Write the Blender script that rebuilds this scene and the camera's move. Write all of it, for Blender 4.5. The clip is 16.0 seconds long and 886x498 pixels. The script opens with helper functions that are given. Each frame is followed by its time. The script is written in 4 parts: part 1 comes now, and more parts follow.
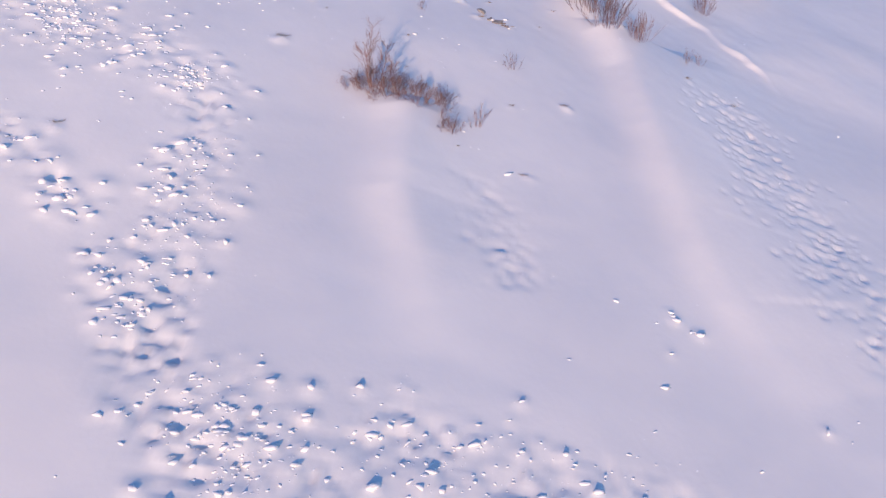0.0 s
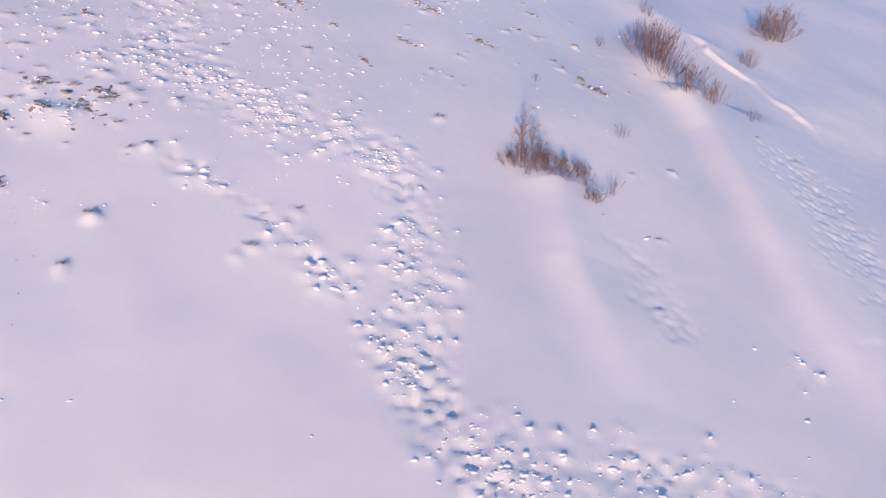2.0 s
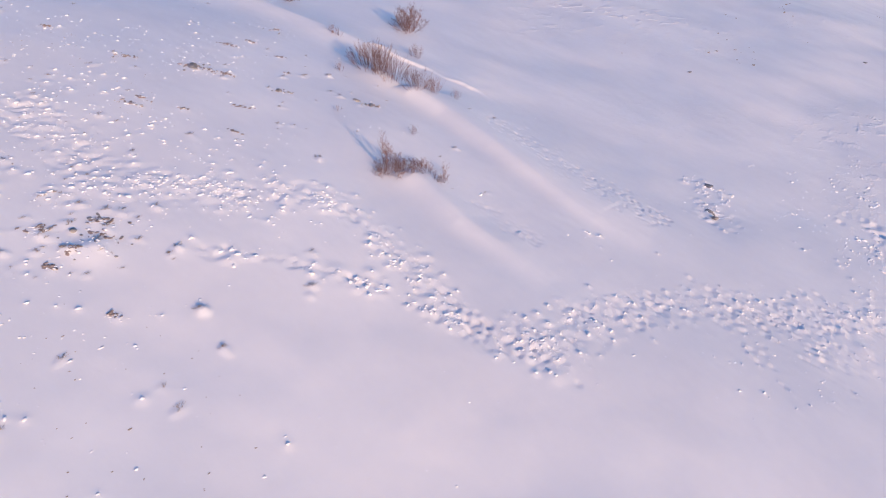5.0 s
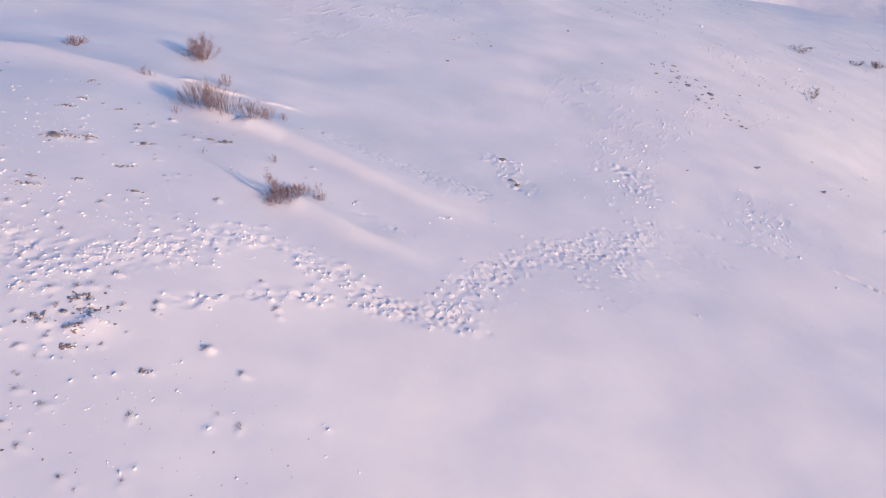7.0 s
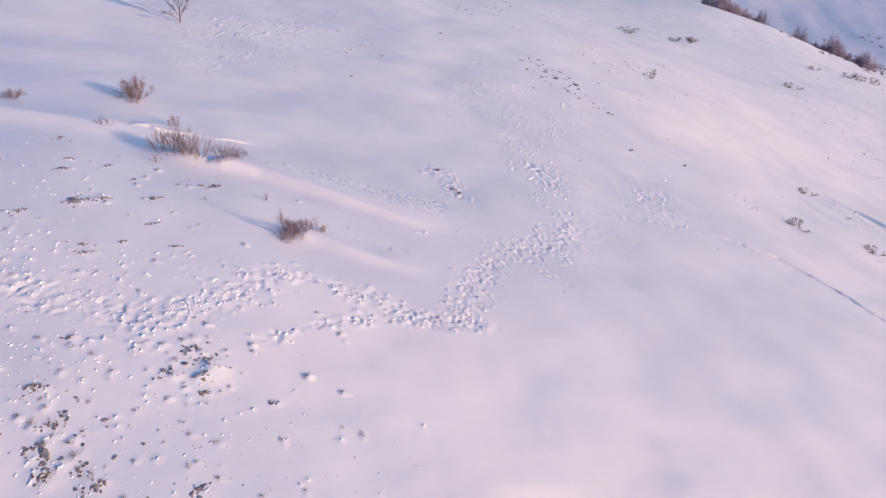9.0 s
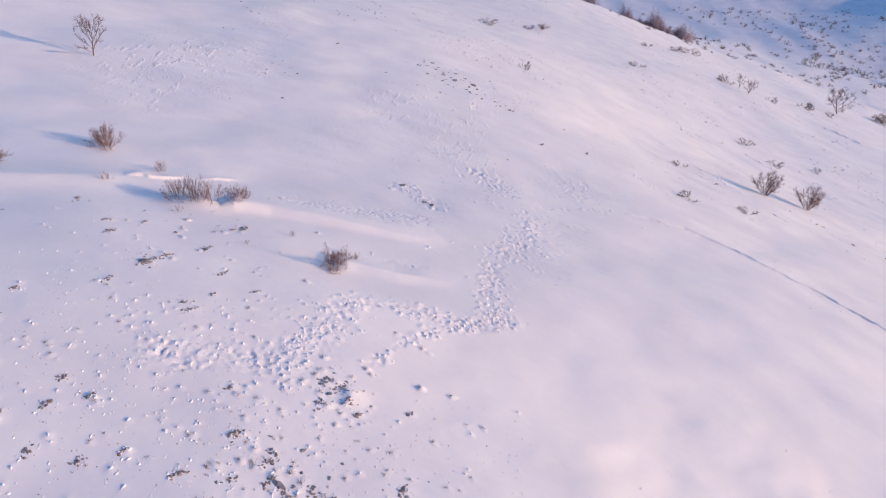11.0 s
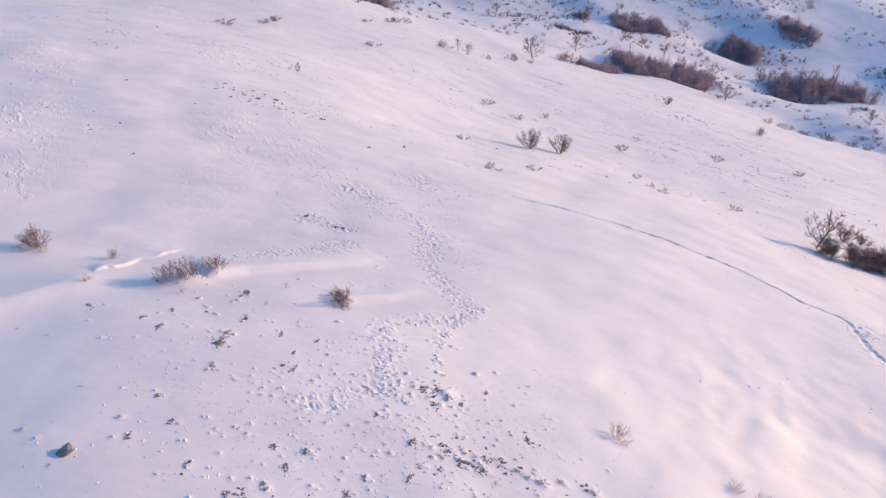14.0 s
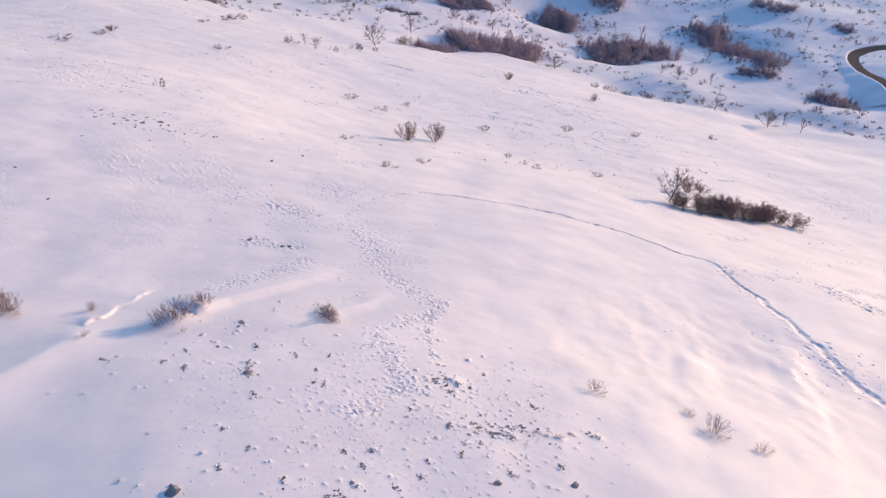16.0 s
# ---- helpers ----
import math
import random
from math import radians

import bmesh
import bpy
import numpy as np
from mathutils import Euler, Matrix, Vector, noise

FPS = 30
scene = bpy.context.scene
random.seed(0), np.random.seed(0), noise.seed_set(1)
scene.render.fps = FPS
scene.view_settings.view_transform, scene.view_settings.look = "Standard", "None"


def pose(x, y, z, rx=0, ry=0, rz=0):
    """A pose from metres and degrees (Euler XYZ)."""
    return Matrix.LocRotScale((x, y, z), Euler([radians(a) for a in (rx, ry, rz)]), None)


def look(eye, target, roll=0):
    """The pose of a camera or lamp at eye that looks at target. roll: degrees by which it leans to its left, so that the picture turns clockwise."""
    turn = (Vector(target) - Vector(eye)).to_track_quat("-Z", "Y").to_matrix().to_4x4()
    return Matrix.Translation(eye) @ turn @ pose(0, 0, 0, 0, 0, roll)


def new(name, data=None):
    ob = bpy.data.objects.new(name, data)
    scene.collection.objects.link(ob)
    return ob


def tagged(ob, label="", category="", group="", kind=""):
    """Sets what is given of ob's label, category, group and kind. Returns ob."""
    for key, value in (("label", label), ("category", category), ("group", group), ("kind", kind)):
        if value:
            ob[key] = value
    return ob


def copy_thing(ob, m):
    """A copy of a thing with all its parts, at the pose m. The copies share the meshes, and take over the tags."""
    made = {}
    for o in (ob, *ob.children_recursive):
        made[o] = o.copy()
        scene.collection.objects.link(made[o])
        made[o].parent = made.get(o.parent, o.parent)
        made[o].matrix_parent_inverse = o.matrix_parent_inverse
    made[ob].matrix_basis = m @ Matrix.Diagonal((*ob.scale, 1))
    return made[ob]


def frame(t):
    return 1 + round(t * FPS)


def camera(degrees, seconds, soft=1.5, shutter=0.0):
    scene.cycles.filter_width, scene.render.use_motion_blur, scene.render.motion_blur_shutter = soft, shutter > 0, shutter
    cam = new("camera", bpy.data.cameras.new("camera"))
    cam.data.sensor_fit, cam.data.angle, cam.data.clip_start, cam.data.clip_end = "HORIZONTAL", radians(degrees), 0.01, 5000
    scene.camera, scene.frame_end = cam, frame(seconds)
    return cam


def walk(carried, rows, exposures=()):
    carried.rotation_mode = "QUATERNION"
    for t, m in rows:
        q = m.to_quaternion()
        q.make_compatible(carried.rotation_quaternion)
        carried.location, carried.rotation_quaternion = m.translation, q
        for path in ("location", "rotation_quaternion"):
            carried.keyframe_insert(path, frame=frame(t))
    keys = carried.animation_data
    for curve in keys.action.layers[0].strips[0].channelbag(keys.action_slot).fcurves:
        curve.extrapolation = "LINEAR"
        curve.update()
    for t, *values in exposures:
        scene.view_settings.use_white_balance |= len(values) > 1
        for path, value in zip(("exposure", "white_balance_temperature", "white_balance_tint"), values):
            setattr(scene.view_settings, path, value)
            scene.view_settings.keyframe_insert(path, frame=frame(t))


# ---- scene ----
cam = camera(63.8, 16.0, 1.2)
METRES, EYE, TILT, LEAN, TURN = 84.0, 7.0, -27.06, -1.14, 0.0
ROWS = [
    (0.0, 0.0, 0.0, 0.0, -0.0, 0.0, -0.0),
    (0.5, -0.0078, -0.0077, 0.0044, -0.06, -0.05, -0.34),
    (1.0, -0.0217, -0.0167, 0.0099, -0.19, -0.14, -0.63),
    (1.5, -0.0408, -0.0267, 0.0151, -0.84, -0.12, -0.46),
    (2.0, -0.0633, -0.0373, 0.0201, -2.61, -0.28, 0.57),
    (2.5, -0.0886, -0.0478, 0.0245, -6.0, -0.58, 2.8),
    (3.0, -0.1145, -0.058, 0.0294, -10.36, -1.19, 5.59),
    (3.5, -0.1405, -0.0675, 0.034, -16.48, -2.26, 9.44),
    (4.0, -0.1665, -0.0764, 0.0402, -23.13, -3.96, 13.14),
    (4.5, -0.1904, -0.0827, 0.0463, -29.58, -5.88, 16.35),
    (5.0, -0.2172, -0.0885, 0.0553, -37.18, -8.66, 19.76),
    (7.5, -0.3278, -0.0871, 0.1276, -66.15, -22.4, 27.55),
    (8.0, -0.3477, -0.0799, 0.1483, -70.47, -24.74, 28.02),
    (8.5, -0.3638, -0.0713, 0.1679, -73.64, -26.55, 28.11),
    (9.0, -0.3817, -0.058, 0.1919, -76.86, -28.39, 28.11),
    (11.5, -0.4484, 0.0402, 0.3332, -96.86, -39.31, 27.05),
    (12.0, -0.4577, 0.064, 0.3692, -101.77, -41.93, 26.42),
    (12.5, -0.4639, 0.0852, 0.4005, -106.2, -44.29, 25.67),
    (13.0, -0.4687, 0.1092, 0.4363, -111.12, -46.93, 24.61),
    (13.5, -0.4705, 0.1302, 0.4668, -115.28, -49.1, 23.54),
    (14.0, -0.4701, 0.1534, 0.5009, -119.65, -51.29, 22.25),
    (14.5, -0.4677, 0.1731, 0.5299, -123.37, -53.09, 21.01),
    (15.0, -0.4623, 0.1948, 0.5621, -127.38, -54.98, 19.54),
    (15.5, -0.4557, 0.213, 0.5897, -130.73, -56.42, 18.22),
    (16.0, -0.4463, 0.2334, 0.6199, -134.05, -57.82, 16.8),
]
walk(cam, [(t, pose(0, 0, EYE, TILT, LEAN, TURN) @ pose(METRES * x, METRES * y, METRES * z, 90 + pitch, roll, yaw)) for t, x, y, z, yaw, pitch, roll in ROWS],
     [(0, 0.63, 5700, 18), (5, 0.65, 5880, 19), (9, 0.69, 6020, 20), (12.5, 0.77, 6080, 20), (16, 0.88, 6330, 18)])


# ---- light: low winter sun across the slope, clear blue sky ----
SUN_AZ, SUN_EL = -99.0, 9.0          # degrees: towards the sun, from the x axis
world = bpy.data.worlds.new("winter_sky")
scene.world = world
world.use_nodes = True
wn = world.node_tree
sky = wn.nodes.new("ShaderNodeTexSky")
sky.sky_type, sky.sun_disc = "NISHITA", False
sky.sun_elevation, sky.sun_rotation = radians(SUN_EL), radians(90 - SUN_AZ)
sky.altitude, sky.air_density, sky.dust_density, sky.ozone_density = 900, 1.0, 0.2, 3.0
wn.links.new(sky.outputs["Color"], wn.nodes["Background"].inputs["Color"])
wn.nodes["Background"].inputs["Strength"].default_value = 0.143
sun_data = bpy.data.lights.new("sun", "SUN")
sun_data.energy, sun_data.angle, sun_data.color = 2.58, radians(0.6), (1.0, 0.62, 0.33)
sun = new("sun", sun_data)
toward = Vector((math.cos(radians(SUN_AZ)) * math.cos(radians(SUN_EL)), math.sin(radians(SUN_AZ)) * math.cos(radians(SUN_EL)), math.sin(radians(SUN_EL))))
sun.matrix_world = look(toward * 300, (0, 0, 0))


# ---- materials ----
def material(name, colours, scale, rough, bump=0.0, bump_scale=30.0, spec=0.3, second=0.15):
    """Noise at two scales between two colours, with a fine relief."""
    m = bpy.data.materials.new(name)
    m.use_nodes = True
    n, l = m.node_tree.nodes, m.node_tree.links
    b = n["Principled BSDF"]
    geo = n.new("ShaderNodeNewGeometry")
    big, small = n.new("ShaderNodeTexNoise"), n.new("ShaderNodeTexNoise")
    big.inputs["Scale"].default_value, big.inputs["Detail"].default_value = scale, 4
    small.inputs["Scale"].default_value, small.inputs["Detail"].default_value = scale * 13, 3
    l.new(geo.outputs["Position"], big.inputs["Vector"])
    l.new(geo.outputs["Position"], small.inputs["Vector"])
    mix = n.new("ShaderNodeMix")
    mix.data_type = "FLOAT"
    mix.inputs[0].default_value = second
    l.new(big.outputs["Fac"], mix.inputs[2])
    l.new(small.outputs["Fac"], mix.inputs[3])
    ramp = n.new("ShaderNodeValToRGB")
    ramp.color_ramp.elements[0].position, ramp.color_ramp.elements[1].position = 0.3, 0.7
    ramp.color_ramp.elements[0].color = (*colours[0], 1)
    ramp.color_ramp.elements[1].color = (*colours[1], 1)
    l.new(mix.outputs[0], ramp.inputs["Fac"])
    l.new(ramp.outputs["Color"], b.inputs["Base Color"])
    b.inputs["Roughness"].default_value = rough
    b.inputs["Specular IOR Level"].default_value = spec
    if bump:
        tex = n.new("ShaderNodeTexNoise")
        tex.inputs["Scale"].default_value, tex.inputs["Detail"].default_value = bump_scale, 5
        l.new(geo.outputs["Position"], tex.inputs["Vector"])
        bp = n.new("ShaderNodeBump")
        bp.inputs["Strength"].default_value, bp.inputs["Distance"].default_value = 0.6, bump
        l.new(tex.outputs["Fac"], bp.inputs["Height"])
        l.new(bp.outputs["Normal"], b.inputs["Normal"])
    return m


def add_relief(m, scale, distance, turn=0.5, longer=0.45):
    """A second, broader relief under the fine one."""
    n, l = m.node_tree.nodes, m.node_tree.links
    geo, tex, bp = n.new("ShaderNodeNewGeometry"), n.new("ShaderNodeTexNoise"), n.new("ShaderNodeBump")
    stretch = n.new("ShaderNodeMapping")
    stretch.inputs["Rotation"].default_value = (0, 0, turn)
    stretch.inputs["Scale"].default_value = (1.0, longer, 1.0)
    tex.inputs["Scale"].default_value, tex.inputs["Detail"].default_value, tex.inputs["Roughness"].default_value = scale, 2.5, 0.5
    l.new(geo.outputs["Position"], stretch.inputs["Vector"])
    l.new(stretch.outputs["Vector"], tex.inputs["Vector"])
    bp.inputs["Strength"].default_value, bp.inputs["Distance"].default_value = 0.7, distance
    l.new(tex.outputs["Fac"], bp.inputs["Height"])
    fine = [k for k in n if k.bl_idname == "ShaderNodeBump" and k != bp and not k.inputs["Normal"].is_linked][0]
    l.new(bp.outputs["Normal"], fine.inputs["Normal"])


def add_crust(m, scale, distance, patch, low, high):
    """Small wind crusts that stand up in patches, on the windswept slope east of the drifts."""
    n, l = m.node_tree.nodes, m.node_tree.links
    geo, tex, where, bp = n.new("ShaderNodeNewGeometry"), n.new("ShaderNodeTexNoise"), n.new("ShaderNodeTexNoise"), n.new("ShaderNodeBump")
    rise, spots, both = n.new("ShaderNodeMapRange"), n.new("ShaderNodeMapRange"), n.new("ShaderNodeMath")
    tex.inputs["Scale"].default_value, tex.inputs["Detail"].default_value, tex.inputs["Roughness"].default_value = scale, 4, 0.6
    where.inputs["Scale"].default_value, where.inputs["Detail"].default_value = patch, 3
    for k, a, b in ((rise, 0.52, 0.68), (spots, low, high)):
        k.interpolation_type = "SMOOTHSTEP"
        k.inputs["From Min"].default_value, k.inputs["From Max"].default_value = a, b
    stretch = n.new("ShaderNodeMapping")
    stretch.inputs["Rotation"].default_value = (0, 0, radians(-31))
    stretch.inputs["Scale"].default_value = (0.55, 1.25, 1.0)
    l.new(geo.outputs["Position"], stretch.inputs["Vector"])
    l.new(stretch.outputs["Vector"], tex.inputs["Vector"])
    l.new(stretch.outputs["Vector"], where.inputs["Vector"])
    l.new(tex.outputs["Fac"], rise.inputs["Value"])
    l.new(where.outputs["Fac"], spots.inputs["Value"])
    both.operation = "MULTIPLY"
    l.new(rise.outputs["Result"], both.inputs[0])
    l.new(spots.outputs["Result"], both.inputs[1])
    apart, east, far = n.new("ShaderNodeSeparateXYZ"), n.new("ShaderNodeMapRange"), n.new("ShaderNodeMath")
    east.inputs["From Min"].default_value, east.inputs["From Max"].default_value = 16.0, 45.0
    far.operation = "MULTIPLY"
    l.new(geo.outputs["Position"], apart.inputs["Vector"])
    l.new(apart.outputs["X"], east.inputs["Value"])
    l.new(both.outputs[0], far.inputs[0])
    l.new(east.outputs["Result"], far.inputs[1])
    bp.inputs["Strength"].default_value, bp.inputs["Distance"].default_value = 0.8, distance
    l.new(far.outputs[0], bp.inputs["Height"])
    fine = [k for k in n if k.bl_idname == "ShaderNodeBump" and k != bp and not k.inputs["Normal"].is_linked][0]
    l.new(bp.outputs["Normal"], fine.inputs["Normal"])


SNOW = material("wind_packed_snow", ((0.80, 0.80, 0.815), (0.905, 0.90, 0.895)), 0.16, 0.55, 0.005, 7.0, 0.25)
add_crust(SNOW, 0.9, 0.11, 0.045, 0.48, 0.68)
add_crust(SNOW, 2.6, 0.04, 0.08, 0.50, 0.68)
add_relief(SNOW, 0.45, 0.07, 0.9, 0.7)
add_relief(SNOW, 0.05, 1.2)
add_relief(SNOW, 0.11, 0.55, 1.9, 0.85)
FRESH = material("broken_snow", ((0.84, 0.85, 0.88), (0.90, 0.90, 0.91)), 3.0, 0.6, 0.02, 20.0, 0.2)
TWIG = material("red_brown_twigs", ((0.19, 0.11, 0.098), (0.36, 0.235, 0.21)), 2.0, 0.8)
STEM = material("grey_brown_bark", ((0.09, 0.065, 0.05), (0.17, 0.13, 0.10)), 4.0, 0.85)
HEDGE = material("grey_brown_twigs", ((0.17, 0.12, 0.12), (0.33, 0.245, 0.235)), 1.2, 0.85)
BRUSH = material("grey_brown_brush", ((0.12, 0.085, 0.085), (0.25, 0.18, 0.17)), 1.2, 0.85)
# far thicket twigs: distance haze mixed into the colour, lighter and more mauve than bark
WOODS = material("hazed_thicket_twigs", ((0.34, 0.275, 0.315), (0.48, 0.40, 0.44)), 0.2, 0.9)
GRASS = material("dry_grass", ((0.27, 0.21, 0.16), (0.48, 0.38, 0.28)), 6.0, 0.8)
ROCK = material("limestone", ((0.20, 0.185, 0.18), (0.42, 0.40, 0.39)), 3.0, 0.85, 0.03, 14.0)
ASPHALT = material("asphalt", ((0.05, 0.052, 0.058), (0.085, 0.086, 0.09)), 0.8, 0.95, 0.01, 40.0, 0.1)


# ---- noise and the lie of the land ----
def vnoise(x, y, seed):
    """Smooth value noise, about -1 to 1, for arrays."""
    x, y = np.asarray(x, float), np.asarray(y, float)
    xi, yi = np.floor(x).astype(np.int64), np.floor(y).astype(np.int64)
    fx, fy = x - xi, y - yi
    fx, fy = fx * fx * fx * (fx * (fx * 6 - 15) + 10), fy * fy * fy * (fy * (fy * 6 - 15) + 10)

    def h(a, b):
        n = (a * 374761393 + b * 668265263 + seed * 974634777) & 0x7FFFFFFF
        n = ((n ^ (n >> 13)) * 1274126177) & 0x7FFFFFFF
        return ((n ^ (n >> 16)) & 0xFFFF) / 32767.5 - 1

    low = h(xi, yi) * (1 - fx) + h(xi + 1, yi) * fx
    high = h(xi, yi + 1) * (1 - fx) + h(xi + 1, yi + 1) * fx
    return low * (1 - fy) + high * fy


PLANE = (2.38, -10.45, 20.07)
HILLS = [  # spread, columns x, rows y, heights column by column
    (8, (-24, -14, -4, 6, 16), (6, 16, 26, 36), (0.04, 0.18, 0.07, 0.1, -0.11, 0.01, -0.28, 0.19, -0.05, 0.04, 0.28, 0.09, -0.05, 0.11, 0.06, -0.06, 0.18, -0.06, -0.27, 0.14)),
    (13, (-34, -17, 0, 17), (-14, 4, 22, 40), (-1.88, 0.69, 0.61, 0.54, -1.65, -0.05, 0.44, 1.08, 0.62, -0.24, 0.54, 0.37, -0.41, -0.17, -0.45, -0.23)),
    (42, (-20, 30, 85), (-100, -50, 0), (-5.8, -2.42, 5.76, 0.13, 3.7, -1.59, -2.33, -8.08, 6.07)),
    (55, (120, 200, 280), (-320, -230, -140), (3.14, -6.35, -0.3, -5.41, 0.27, -9.21, -0.23, 2.92, 3.83)),
    (100, (30, 150, 270, 390), (-360, -240, -120, 0), (-13.59, -24.72, -8.33, -3.2, -3.25, -4.33, 6.84, -8.73, -21.31, -19.84, -4.02, -4.35, 36.96, -17.53, -6.11, -46.84)),
    (52, (300,), (-30,), (20.0,)),
]


def along(x, y, line):
    """Distance to a polyline, signed (plus on its right), and the way along it, 0 to 1."""
    best, side, way = np.full(np.shape(x), 1e9), np.zeros(np.shape(x)), np.zeros(np.shape(x))
    legs = [math.dist(a, b) for a, b in zip(line, line[1:])]
    done, total = 0.0, sum(legs)
    for (ax, ay), (bx, by), leg in zip(line, line[1:], legs):
        ux, uy = (bx - ax) / leg, (by - ay) / leg
        s = np.clip((x - ax) * ux + (y - ay) * uy, 0, leg)
        dx, dy = x - ax - s * ux, y - ay - s * uy
        d = np.hypot(dx, dy)
        near = d < best
        best = np.where(near, d, best)
        side = np.where(near, np.sign(dx * uy - dy * ux), side)
        way = np.where(near, (done + s) / total, way)
        done += leg
    return best * side, way


def ridge(x, y, line, height, left, right, head=0.15, tail=0.35, crest=(1.3, 1.6)):
    """A drift: a rounded crest along a line, with a width of its own on either side, fading at both ends."""
    d, w = along(x, y, line)
    cross = np.where(d < 0, np.exp(-(np.abs(d) / left) ** crest[0]), np.exp(-(np.abs(d) / right) ** crest[1]))
    return height * cross * np.clip(w / head, 0, 1) ** 0.7 * np.clip((1 - w) / tail, 0, 1)


DRIFT_SHRUB = [(-0.9, 18.6), (-0.7, 17.1), (-0.8, 14.8), (-0.3, 13.1), (0.0, 10.6)]
DRIFT_LONG = [(6.0, 27.0), (6.5, 23.6), (6.4, 20.0), (6.5, 16.6), (6.9, 13.8), (7.9, 11.4)]
FOLD = [(1.0, 46.0), (4.4, 40.8), (6.4, 36.9), (8.7, 33.6), (10.6, 31.0)]
CORNICE = [(8.6, 34.2), (9.8, 32.4), (10.5, 31.5), (11.4, 30.8), (12.0, 29.5), (12.7, 28.4), (12.8, 26.2)]
WIND_EDGE = [(-25.4, -22.0), (-27.0, -19.1), (-27.9, -15.6), (-28.8, -14.3), (-30.3, -13.1), (-33.4, -7.2), (-37.0, 2.0), (-40.0, 8.0)]
GULLIES = [  # line, depth, half width
    ([(206, -170), (213, -190), (214, -212), (204, -232), (184, -236)], 6.0, 13.0),
    ([(186, -278), (172, -300), (168, -330)], 5.0, 14.0),
    ([(254, -312), (230, -328)], 4.0, 11.0),
    ([(290, -258), (276, -290)], 4.0, 11.0),
    ([(142, -230), (110, -243), (66, -272), (28, -282)], 4.0, 11.0),
    ([(172, -380), (144, -368), (106, -350)], 5.0, 12.0),
    ([(262, -306), (228, -326)], 5.0, 12.0),
    ([(78, -311), (50, -324)], 4.0, 9.0),
]


def land(x, y):
    """The smooth height of the hillside and the valley under it."""
    z = PLANE[0] + PLANE[1] * x / 100 + PLANE[2] * y / 100
    for spread, xs, ys, heights in HILLS:
        k = iter(heights)
        for gx in xs:
            for gy in ys:
                z = z + next(k) * np.exp(-((x - gx) ** 2 + (y - gy) ** 2) / (2 * spread * spread))
    valley = np.clip((-y + 0.35 * (x - 60) - 150) / 120, 0, 1) + np.clip((x - 230) / 120, 0, 1)
    valley = np.clip(valley, 0, 1)
    z = z + valley * (2.2 * vnoise(x / 46, y / 46, 3) + 0.9 * vnoise(x / 19, y / 19, 4))
    out = np.clip((np.hypot(x + 3, y - 18) - 22) / 40, 0, 1)
    z = z + out * (0.45 * vnoise(x / 23, y / 23, 8) + 0.20 * vnoise(x / 10, y / 12, 9) + 0.35 * vnoise(x / 52, y / 52, 10))
    u, v = 0.857 * x + 0.515 * y, 0.857 * y - 0.515 * x
    rough = out * np.clip(0.15 + 1.3 * vnoise(u / 31, v / 17, 91), 0, 1)
    z = z + rough * (0.11 * vnoise(u / 7, v / 5, 92) + 0.06 * vnoise(u / 3.2, v / 2.4, 93)) + valley * 0.5 * vnoise(x / 10, y / 10, 94)
    for line, depth, half in GULLIES:
        d, w = along(x, y, line)
        z = z - 0.65 * depth * np.exp(-(d / half) ** 2) * np.clip(np.minimum(w, 1 - w) * 6 + 0.3, 0, 1)
    return z


def drifts(x, y):
    """Wind-laid snow on top of the land: long drifts, cornices, ripples."""
    z = ridge(x, y, DRIFT_SHRUB, 0.36, 1.0, 0.8, 0.1, 0.6, (1.5, 1.9))
    z = z + 0.45 * np.exp(-((x - 5.5) / 1.3) ** 2 - ((y - 28.4) / 1.7) ** 2)
    z = z + ridge(x, y, DRIFT_LONG, 0.62, 2.6, 0.85, 0.06, 0.6, (1.7, 2.2))
    bent_x, bent_y = x + 0.35 * vnoise(x / 1.3, y / 1.3, 51) + 0.12 * vnoise(x / 0.45, y / 0.45, 52), y + 0.35 * vnoise(x / 1.3, y / 1.3, 53)
    z = z + ridge(bent_x, bent_y, CORNICE, 0.30, 1.5, 0.20, 0.15, 0.3, (1.1, 2.0)) * np.clip(0.75 + 0.6 * vnoise(x / 1.9, y / 1.9, 16), 0.05, 1.2)
    z = z + ridge(x, y, FOLD, 0.55, 3.0, 2.2, 0.3, 0.3)
    z = z + ridge(bent_x, bent_y, WIND_EDGE, 0.42, 1.0, 4.5, 0.12, 0.75) * (0.7 + 0.6 * vnoise(x / 4.3, y / 4.3, 17))
    scour = np.exp(-(((x + 24) / 16) ** 2 + ((y + 8) / 18) ** 2))
    z = z + scour * (0.24 * vnoise((x + 0.5 * y) / 3.6, (y - 0.5 * x) / 5.0, 18) + 0.07 * vnoise((x + 0.5 * y) / 1.3, (y - 0.5 * x) / 2.0, 19))
    z = z + 0.06 * vnoise(x / 3.1, y / 4.3, 11) + 0.10 * vnoise(x / 7.5, y / 8.5, 12)
    r = vnoise((x * 0.8 + y * 0.3) / 0.55, (y * 0.9 - x * 0.3) / 2.6, 13)
    z = z + 0.0012 * r * np.clip(vnoise(x / 5, y / 5, 14) + 0.1, 0, 1)
    patch = np.clip(vnoise(x / 9, y / 7, 54) + 0.25, 0, 1)
    z = z + patch * (0.004 * vnoise((x + 0.4 * y) / 1.1, (y - 0.4 * x) / 2.7, 55) + 0.003 * vnoise((x + 0.4 * y) / 0.5, (y - 0.4 * x) / 1.0, 56))
    return z + 0.004 * vnoise(x / 0.4, y / 0.4, 15)


